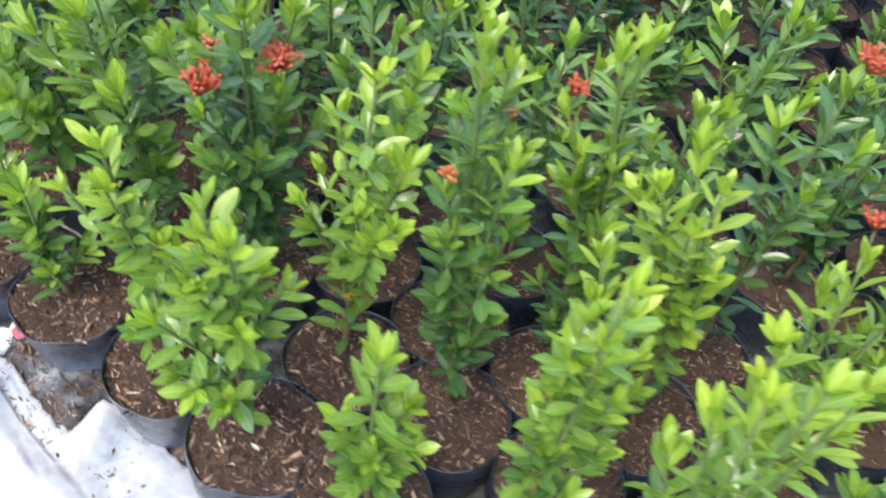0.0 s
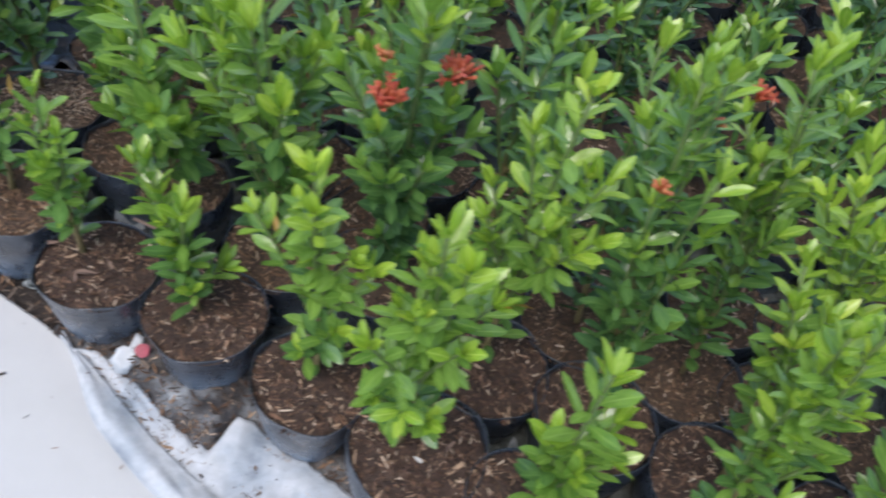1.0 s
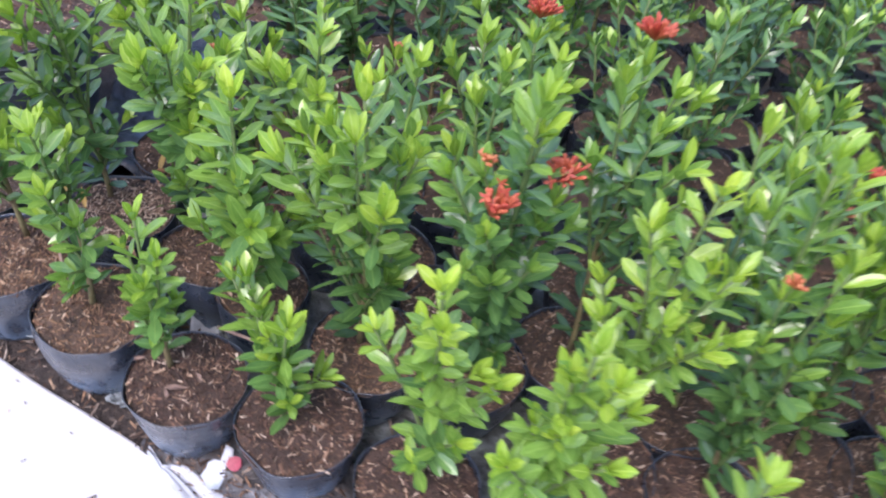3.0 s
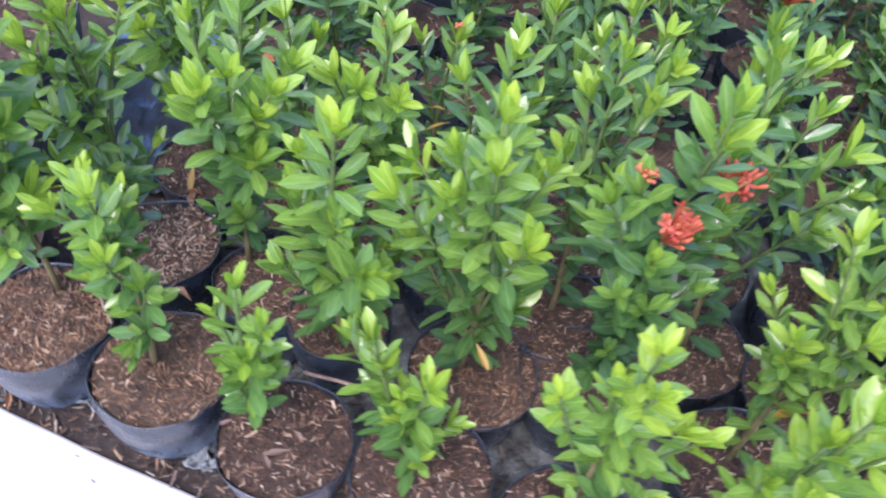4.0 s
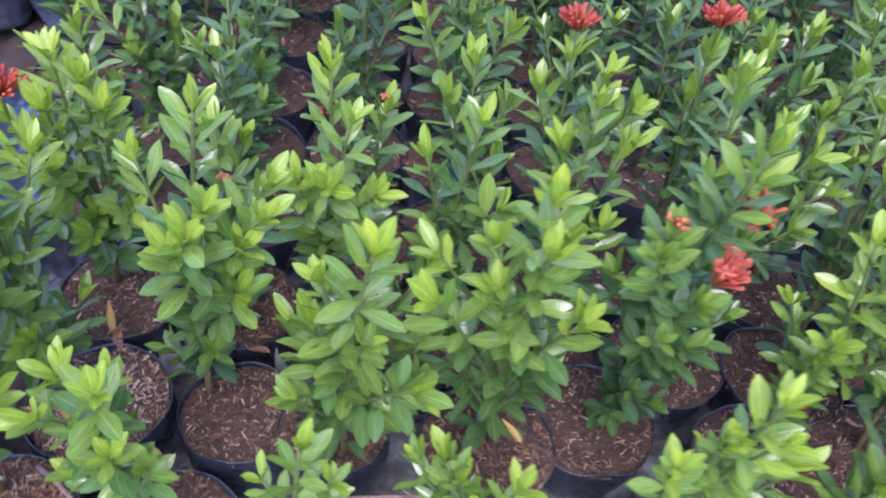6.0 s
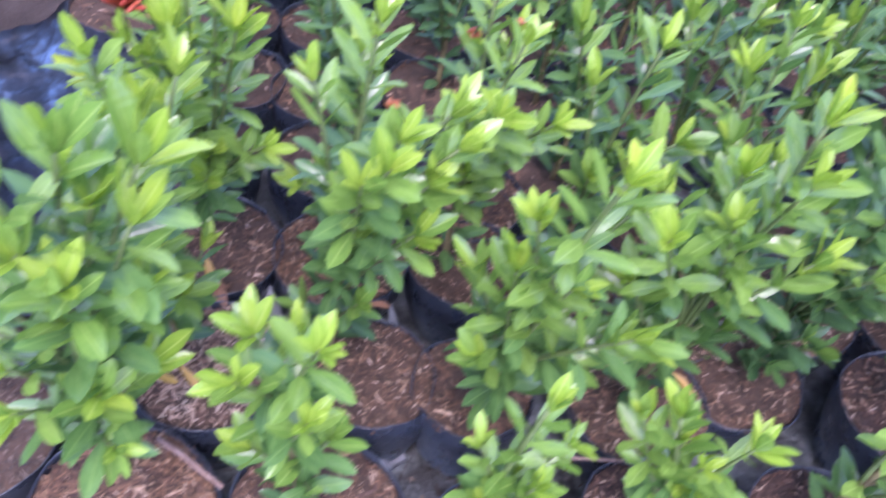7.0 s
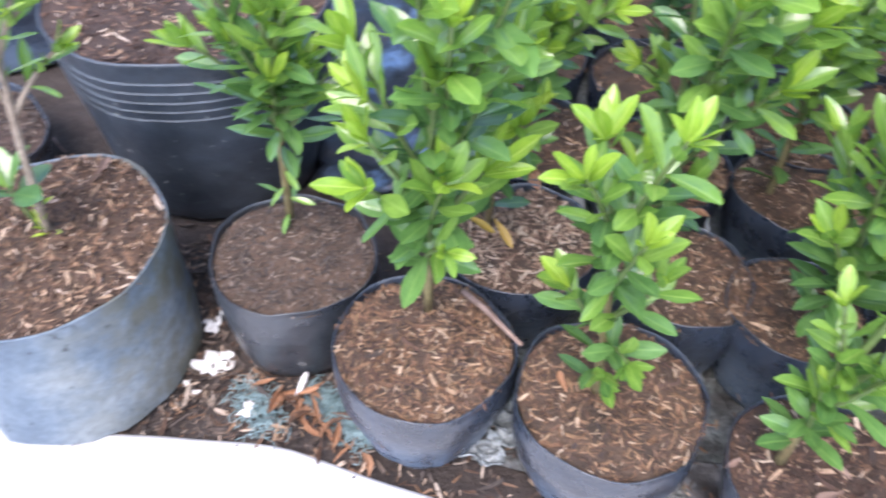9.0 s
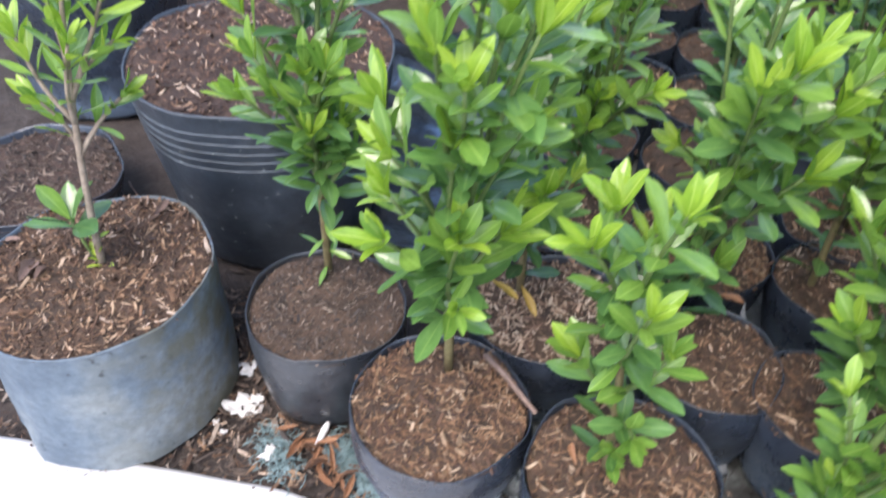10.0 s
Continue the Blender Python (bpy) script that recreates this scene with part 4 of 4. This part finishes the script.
shrub(0.330, 1.200, [(0.325, 1.195, 0.555), (0.360, 1.190, 0.500), (0.290, 1.210, 0.500), (0.330, 1.170, 0.450)], 0.30, 35, "tall green shrub with red flower head in a black bag", flowers=[((0.328, 1.192, 0.575), 1, -12)])

# ---- the field behind: eight forms of shrub, copied ----


def far_form(seed, hue, count):
    rnd = random.Random(seed + 500)
    root = potted(0, 0, R, seed, FAR_SOILS[seed % 3], bags=FAR_BAGS)
    top = rnd.uniform(0.40, 0.50) - LEVEL
    tips = [(rnd.uniform(-0.02, 0.02), rnd.uniform(-0.02, 0.02), top)]
    for k in range(count):
        a = 6.28 * k / count + rnd.uniform(-0.5, 0.5)
        d = rnd.uniform(0.03, 0.065)
        tips.append((d * math.cos(a), d * math.sin(a), top - rnd.uniform(0.02, 0.15)))
    stems, leaves = grow((0, 0, TOP - LEVEL - 0.006), tips, hue, seed, rnd.uniform(0.038, 0.043))
    part("stem", stem_mesh(stems, STEM), root)
    j = Joined()
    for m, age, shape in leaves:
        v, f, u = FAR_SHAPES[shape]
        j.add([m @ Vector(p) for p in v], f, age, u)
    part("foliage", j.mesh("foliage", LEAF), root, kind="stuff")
    return tagged(root, (L_FRESH, L_DARK)[hue < 0.35], "potted plant", "shrubs in nursery bags")


FORMS = [far_form(40 + k, (0.1, 0.35, 0.2, 0.5, 0.0, 0.3, 0.15, 0.6)[k], 3 + k % 3) for k in range(8)]
rnd = random.Random(77)
ROW, NEXT = Vector((0.128, -0.060)), Vector((0.062, 0.137))
spots = []
for j in range(0, 16):
    for i in range(-18, 22):
        p = Vector((-0.56, 1.17)) + ROW * i + NEXT * j + Vector((rnd.uniform(-0.012, 0.012), rnd.uniform(-0.012, 0.012)))
        spots.append((j, p))
taken = [Vector(o.location.xy) for o in scene.objects if o.name.startswith("potted_shrub") and o.location.xy.length > 0.01]
free = 0
for j, p in spots:
    wall = -0.73 if p.y < 1.95 else -0.80 - 1.2 * (p.y - 1.95)
    if p.x < -0.68 and 1.8 < p.y < 2.4:
        continue
    if p.x < wall and p.y > 1.3 or p.y < edge_y(p.x) + 0.10 or p.x > 2.0 or p.y > 3.3 or p.x < -1.6:
        continue
    if any((p - q).length < 0.106 for q in taken):
        continue
    taken.append(p)
    m = pose(p.x, p.y, LEVEL, 0, 0, rnd.uniform(0, 360))
    k = rnd.randrange(8)
    if free < 8:
        FORMS[free].matrix_basis = m
    else:
        copy_thing(FORMS[k], m)
    free += 1

# ---- large containers past the end of the rows ----
def big_container(name, x, y, r, h, mat, seed, foot, soil_mat, count, label, ribs=0, top=None, square=2.0, bed=None):
    root = new(name)
    root.matrix_basis = pose(x, y, 0)
    part("container_wall", bag_mesh(seed, r, h, mat, foot, ribs, 0.85, square), root)
    s, c = soil_meshes(seed, r * 0.985, count, soil_mat, 1.15, warp=bag_warp(seed, h, ribs, square), h=h, bed=bed)
    fill = part("soil", s, root, m=pose(0, 0, top or h - 0.009))
    part("mulch", c, fill, kind="stuff")
    return tagged(root, label, "plant pot")


dusty = big_container("grow_bag", -1.142, 1.462, 0.110, 0.166, DUSTY_BAG, 61, 1.02, CHIPS, 3600, "large dusty grey grow bag holding a thin sapling", top=0.1645)
stems, leaves = grow((0.008, 0.0, 0.155), [(0.055, 0.0, 0.470), (0.006, -0.005, 0.405), (0.075, 0.005, 0.395), (0.004, 0.0, 0.345), (0.070, 0.0, 0.348), (0.030, 0.010, 0.435), (0.050, -0.020, 0.405), (0.080, 0.0, 0.440)], 0.75, 63, 0.036, 0.0135, 0.55, 0.62, 0.045)
trunk = part("trunk", stem_mesh(stems[:1], GREY_BARK), dusty, "thin grey sapling trunk")
for limb in stems[1:]:
    part("branch", stem_mesh([limb], GREY_BARK), trunk)
for m, age, shape in leaves:
    part("leaf", LEAF_MESH[max(2, min(3, age))][shape], trunk, m=m @ Matrix.Diagonal((0.90, 1, 1, 1)))
sprout = part("sprout", mesh_of("sprout", *tube([Vector((0.008, 0.0, 0.163)), Vector((0.000, 0.0, 0.195)), Vector((-0.005, 0.0, 0.222))], [0.002, 0.0018, 0.0014]), [GREEN_STEM]), dusty, "low green side sprout")
for k in range(7):
    m = leaf_pose(Vector((-0.003 - 0.0004 * k, 0.0, 0.212 + 0.002 * k)), Vector((-0.1, -0.1, 1)).normalized(), 2.4 * k, radians(80 - 8 * k), 0.040 + 0.005 * (k % 3), 0.1)
    part("leaf", LEAF_MESH[(0, 1, 0, 1, 0, 1, 2)[k]][k % 6], sprout, m=m @ Matrix.Diagonal((1.25, 1, 1, 1)))
rs = random.Random(5)
for k in range(12):
    m = leaf_pose(Vector((0.008 + rs.uniform(-0.004, 0.004), rs.uniform(-0.004, 0.004), 0.166 + 0.0045 * k)), Vector((0, 0, 1)), rs.uniform(0, 6.28), radians(rs.uniform(35, 70)), rs.uniform(0.010, 0.018), 0.0)
    part("leaf", LEAF_MESH[4][k % 6], trunk, m=m)
big_container("ribbed_pot", -1.008, 1.742, 0.152, 0.245, RIB_POT, 67, 0.74, MOIST_CHIPS, 2600, "large black plastic pot with ribs below its rim", ribs=5, square=2.2, top=0.244, bed=MOIST_SOIL)
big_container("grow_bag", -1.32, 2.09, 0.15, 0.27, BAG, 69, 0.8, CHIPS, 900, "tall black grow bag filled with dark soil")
big_container("grow_bag", -1.315, 1.738, 0.108, 0.080, BAG, 68, 0.8, GREY_CHIPS, 1800, "black grow bag filled with dark soil and chips", bed=MOIST_SOIL)

# ---- crumpled black plastic with a painted blue sheen on the dirt behind the ribbed pot ----
bv, bf = [], []
for k in range(41):
    for i in range(31):
        x, y = -0.90 + 0.235 * i / 30, 1.61 + 0.60 * k / 40
        ragged = 0.02 * noise.noise(Vector((y * 14, 0, 9)))
        bv.append((x + ragged, y + 0.02 * noise.noise(Vector((x * 14, 0, 4))), 0.012 + level(x, y) + 0.03 * abs(noise.noise(Vector((x * 16, y * 13, 2)))) + 0.012 * noise.noise(Vector((x * 50, y * 50, 2)))))
for k in range(40):
    for i in range(30):
        a = k * 31 + i
        bf.append((a, a + 1, a + 32, a + 31))
blue = new("black_plastic_sheet", mesh_of("black_plastic_sheet", bv, bf, [SHEEN_BLUE]))
blue.modifiers.new("thickness", "SOLIDIFY").thickness = 0.001
tagged(blue, "crumpled black plastic sheet with painted blue sky sheen and dirt", "plastic sheet")

# ---- litter on the dirt and in the bags ----
def twig(points, radius, label, mat=TWIG):
    path = [Vector(p) for p in points]
    return tagged(new("twig", mesh_of("twig", *tube(path, [radius * (1 - 0.4 * i / (len(path) - 1)) for i in range(len(path))], 7), [mat])), label, "twig")


twig([(-0.779, 1.353, 0.152), (-0.765, 1.328, 0.156), (-0.755, 1.306, 0.158), (-0.744, 1.285, 0.158)], 0.0030, "grey-brown dry twig lying across the bag rims")
twig([(-0.535, 1.216, 0.156), (-0.50, 1.204, 0.157), (-0.452, 1.186, 0.158), (-0.41, 1.165, 0.157)], 0.0024, "thin brown twig lying across two bags")
twig([(x, y, sheet_z(x, y, soft_edge(x) - y) + 0.002) for x, y in ((-0.672, 1.007), (-0.655, 1.027), (-0.646, 1.034), (-0.637, 1.041))], 0.0021, "short dark twig on the white sheet", DARK_TWIG)


twig([(x, y, rise(x, y) + 0.003) for x, y in ((-1.058, 1.352), (-1.043, 1.362), (-1.026, 1.364))], 0.0011, "thin dark twig on the dirt", DARK_TWIG)
twig([(x, y, rise(x, y) + 0.003) for x, y in ((-1.010, 1.440), (-0.998, 1.425), (-0.990, 1.405))], 0.0012, "thin dark twig on the dirt", DARK_TWIG)


def scrap(name, x, y, z, size, seed, mat, label, category, curl=0.25):
    """A crumpled ragged flake."""
    r = random.Random(seed)
    n, rings = 16, 3
    verts, faces = [(0, 0, 0.002)], []
    for k in range(1, rings + 1):
        for i in range(n):
            a = 2 * math.pi * i / n
            q = size * k / rings * (0.75 + 0.8 * noise.noise(Vector((math.cos(a) * 2.6, math.sin(a) * 2.6, seed * 3.1))))
            verts.append((q * math.cos(a), q * math.sin(a) * 0.75, curl * size * (k / rings) ** 2 * (0.5 + noise.noise(Vector((math.cos(a) * 1.2, math.sin(a) * 1.2, seed)))) + 0.002))
    for i in range(n):
        faces.append((0, 1 + i, 1 + (i + 1) % n))
    for k in range(rings - 1):
        for i in range(n):
            b, c = 1 + k * n + i, 1 + k * n + (i + 1) % n
            faces.append((b, b + n, c + n, c))
    ob = new(name, mesh_of(name, verts, faces, [mat]))
    ob.matrix_basis = pose(x, y, z, 0, 0, r.uniform(0, 360))
    ob.modifiers.new("thickness", "SOLIDIFY").thickness = 0.0008
    return tagged(ob, label, category)


for k, (x, y, s) in enumerate(((-1.019, 1.409, 0.021), (-1.018, 1.463, 0.013), (-1.033, 1.47, 0.009), (-0.981, 1.341, 0.011), (-1.044, 1.398, 0.006), (-1.057, 1.433, 0.007), (-1.002, 1.417, 0.01), (-1.033, 1.385, 0.005), (-1.005, 1.475, 0.008))):
    scrap("paper_scrap", x, y, rise(x, y) + (0.006 if k == 3 else 0.002), s, k + 2, PAPER, "crumpled white scrap of paper on the dirt", "paper")
for k, (x, y, s) in enumerate(((-0.783, 1.256, 0.020), (-0.770, 1.245, 0.014), (-0.656, 1.176, 0.019), (-0.640, 1.166, 0.013), (-0.70, 1.193, 0.010))):
    scrap("plastic_scrap", x, y, bank(x, y) + 0.006, s, 40 + k, CLEAR, "crumpled scrap of clear plastic between bag feet", "plastic film", 0.9)
card = scrap("paper_scrap", -0.515, 1.105, 0.040, 0.030, 5, FILM, "white scrap with a red print leaning on a bag", "paper", 0.03)
card.matrix_basis = pose(-0.504, 1.083, 0.067, 32, -8, 28)
part("red_spot", RED_SPOT, card, "red printed spot", m=card.matrix_basis.inverted() @ Matrix.Translation((-0.4895, 1.081, 0.0785)) @ pose(0, 0, 0, 32, -8, 28))
tagged(new("white_stick", mesh_of("white_stick", *tube([Vector((-0.938, 1.342, 0.035)), Vector((-0.930, 1.346, 0.048)), Vector((-0.926, 1.349, 0.056)), Vector((-0.922, 1.353, 0.062))], [0.0016, 0.0030, 0.0038, 0.0020], 7), [PAPER])), "short white stick leaning against a black bag", "stick")


def dry_leaf(x, y, z, size, seed, mat=DRY, label="curled brown dry leaf lying on the dirt", turn=None, wide=1.0):
    r = random.Random(seed)
    v, f, u = blade(seed + 20)
    # dried: rolled in at the sides and curled at the tip, with a torn edge
    roll, curl = r.uniform(1.0, 3.2), r.uniform(-0.5, 0.9)
    v = [(x0 * (1 + 0.35 * noise.noise(Vector((y0 * 7, x0 * 9, seed)))), y0, z0 + roll * abs(x0) ** 1.4 + curl * (y0 - 0.5) ** 2 + 0.05 * noise.noise(Vector((x0 * 8, y0 * 6, seed)))) for x0, y0, z0 in v]
    ob = new("dry_leaf", mesh_of("dry_leaf", v, f, [mat], None, u))
    ob.matrix_basis = pose(x, y, z, r.uniform(-12, 14), r.uniform(-40, 40), r.uniform(0, 360) if turn is None else turn) @ Matrix.Diagonal((size * wide, size, size, 1))
    return tagged(ob, label, "leaf", "fallen dry leaves")


rnd = random.Random(12)
for k in range(44):
    s = k / 43
    x, y = -0.955 + 0.065 * s + rnd.gauss(0, 0.008), 1.362 - 0.080 * s + rnd.gauss(0, 0.006)
    dry_leaf(x, y, rise(x, y) + 0.002 + rnd.uniform(0, 0.012), rnd.uniform(0.010, 0.032), k, (DRY, DRY, BROWN_LEAF)[k % 3], turn=rnd.gauss(205, 70), wide=rnd.uniform(0.30, 0.85))
dry_leaf(-0.665, 1.322, TOP + 0.006, 0.03, 31, DRY, "curled orange-brown dry leaf on bag soil")
dry_leaf(-0.68, 1.505, TOP + 0.006, 0.034, 32, DRY, "curled orange-brown dry leaf on bag soil")
dry_leaf(-0.555, 1.42, TOP + 0.006, 0.028, 33, DRY, "curled orange-brown dry leaf on bag soil")
dry_leaf(-0.41, 1.53, TOP + 0.006, 0.05, 34, DRY, "broad curled brown dry leaf on bag soil")
dry_leaf(-0.545, 1.125, TOP + 0.005, 0.028, 35, TWIG, "curled beige dry leaf on bag soil")
for k, (x, y, size, mat) in enumerate(((-0.718, 1.240, 0.026, DRY), (-0.868, 1.296, 0.022, DARK_TWIG), (-0.573, 1.125, 0.030, TWIG), (-0.544, 1.150, 0.024, TWIG), (-0.606, 1.165, 0.020, TWIG), (-0.162, 0.958, 0.016, PAPER), (-0.121, 0.982, 0.020, TWIG), (-0.406, 1.074, 0.018, TWIG), (-0.671, 1.495, 0.030, DRY), (-0.541, 1.437, 0.024, DRY), (-0.505, 1.457, 0.022, DRY))):
    dry_leaf(x, y, TOP + 0.005, size * 0.75, 70 + k, mat, "small curled dry leaf lying on bag soil")
dry_leaf(-0.10, 1.085, 0.262, 0.022, 36, LEAF[5], "withered yellow leaf caught among twigs")

for k, (x, y, s) in enumerate(((-1.196, 1.475, 0.036), (-1.215, 1.500, 0.030), (-1.19, 1.44, 0.022), (-1.10, 1.53, 0.026))):
    dry_leaf(x, y, 0.168 + 0.02 * (x + 1.142), s, 50 + k, TWIG, "pale dry leaf lying on grow bag soil")
twig([(-1.232, 1.815, 0.004), (-1.224, 1.800, 0.005), (-1.213, 1.784, 0.004)], 0.0016, "short pale straw on the dirt beside a pot")


def film_flap(x, y, z, wide, high, turn, lean, seed):
    """A pointed corner of thin film that stands up between two bags, bowed and creased."""
    n = 10
    verts, faces = [], []
    for k in range(n + 1):
        t = k / n
        for i in range(7):
            u = (i / 6 - 0.5) * (1 - t) ** 0.85
            bow = 0.35 * wide * (0.25 - u * u) + 0.10 * wide * noise.noise(Vector((u * 5, t * 4, seed)))
            verts.append((u * wide + 0.12 * wide * t * noise.noise(Vector((0, t * 3, seed))), bow, high * t))
    for k in range(n):
        for i in range(6):
            a = k * 7 + i
            faces.append((a, a + 1, a + 8, a + 7))
    ob = new("film_flap", mesh_of("film_flap", verts, faces, [FILM]))
    ob.matrix_basis = pose(x, y, z, lean, 0, turn)
    ob.modifiers.new("thickness", "SOLIDIFY").thickness = 0.0006
    return tagged(ob, "grey torn corner of plastic film between bags", "plastic film", "film corners between the bags")


for k, (x, y, wide, high, turn, lean) in enumerate(((-0.576, 1.285, 0.046, 0.098, 20, -10), (-0.632, 1.490, 0.046, 0.100, -10, -8), (-0.513, 1.405, 0.044, 0.100, 30, -8), (-0.552, 1.402, 0.034, 0.056, 10, -15), (0.224, 1.180, 0.036, 0.070, 15, -10), (-0.036, 1.010, 0.042, 0.066, 35, -12))):
    film_flap(x, y, level(x, y) + 0.004, wide, high, turn, lean, 90 + k)
for k, (x, y, s) in enumerate(((-0.757, 1.252, 0.022), (-0.752, 1.232, 0.019), (-0.768, 1.224, 0.015), (-0.742, 1.262, 0.016))):
    scrap("plastic_scrap", x, y + 0.03, rise(x, y) + 0.007, s, 60 + k, CLEAR, "crumpled scrap of clear plastic between bag feet", "plastic film", 0.9)
j = Joined()
for k in range(720):
    s = rnd.random()
    c = rnd.choice(((-0.989 + 0.029 * s, 1.373 - 0.058 * s, 0.008), (-0.917 + 0.04 * s, 1.344 - 0.058 * s, 0.006), (-0.917 + 0.04 * s, 1.344 - 0.058 * s, 0.005)))
    x, y = c[0] + rnd.gauss(0, c[2]), c[1] + rnd.gauss(0, c[2])
    p = Vector((x, y, rise(x, y) + 0.002 + rnd.uniform(0, 0.006)))
    d = Vector((rnd.gauss(0.3, 1), rnd.gauss(-0.3, 1), rnd.gauss(0, 0.12))).normalized() * rnd.uniform(0.004, 0.018)
    side = Vector((-d.y, d.x, 0.001)) * rnd.uniform(-0.5, 0.5)
    j.add(*tube([p, p + d * 0.35 + side * 0.8, p + d * 0.7 + side, p + d], [0.00045] * 4, 4))
tagged(new("net_fibres", j.mesh("net_fibres", [NET])), "frayed pale teal net fibres on the dirt", "net", kind="stuff")
j = Joined()
for k in range(3400):
    x = rnd.uniform(-1.3, 0.1)
    y = edge_y(x) + rnd.uniform(-0.004, 0.35) * rnd.random()
    j.add(*chip(rnd, Vector((x, y, bank(x, y) + (0.008 if x > -0.80 else 0.001))), min(0.026, 0.004 + rnd.expovariate(1 / 0.0045)), 0.25), slot=k % 2)
for k in range(2400):
    x, y = rnd.uniform(-1.07, -0.88), rnd.uniform(1.30, 1.60)
    if y > edge_y(x) + 0.004:
        j.add(*chip(rnd, Vector((x, y, rise(x, y) + rnd.uniform(0, 0.004))), min(0.03, 0.003 + rnd.expovariate(1 / 0.0042)), 0.3), slot=(0, 1, 1)[k % 3])
for k in range(500):
    x = rnd.uniform(-0.56, -0.22)
    y = between(FLAP, x) + abs(rnd.gauss(0, 0.022))
    j.add(*chip(rnd, Vector((x, y, bank(x, y) + 0.007)), min(0.02, 0.003 + rnd.expovariate(1 / 0.0035)), 0.35))
tagged(new("ground_chips", j.mesh("ground_chips", [CHIPS, GREY_CHIPS], False)), "scattered brown bark chips on the dirt", "bark chips", kind="stuff")
j = Joined()
for k in range(26):
    x = rnd.uniform(-0.9, -0.2)
    w = 0.01 + abs(rnd.gauss(0, 0.10))
    y = soft_edge(x) - w
    j.add(*chip(rnd, Vector((x, y, sheet_z(x, y, w) + 0.003)), rnd.uniform(0.003, 0.008), 0.1))
for k in range(150):
    x = rnd.uniform(-0.56, -0.25)
    y = between(FLAP, x) - abs(rnd.gauss(0, 0.014))
    w = max(0.0, soft_edge(x) - y)
    z = max(bank(x, y), sheet_z(x, y, w) if w > 0 else 0.0)
    j.add(*chip(rnd, Vector((x, y, z + 0.013)), rnd.uniform(0.002, 0.006), 0.3))
for k in range(60):
    x = rnd.gauss(-1.13, 0.045)
    y = 1.462 - math.sqrt(max(0.0, 0.114 ** 2 - (x + 1.142) ** 2)) - abs(rnd.gauss(0, 0.006))
    j.add(*chip(rnd, Vector((x, y, sheet_z(x, y, max(0.0, soft_edge(x) - y)) + 0.003)), rnd.uniform(0.001, 0.004), 0.3))
tagged(new("sheet_crumbs", j.mesh("sheet_crumbs", [CHIPS], False)), "dark bark crumbs fallen on the white sheet", "bark chips", kind="stuff")
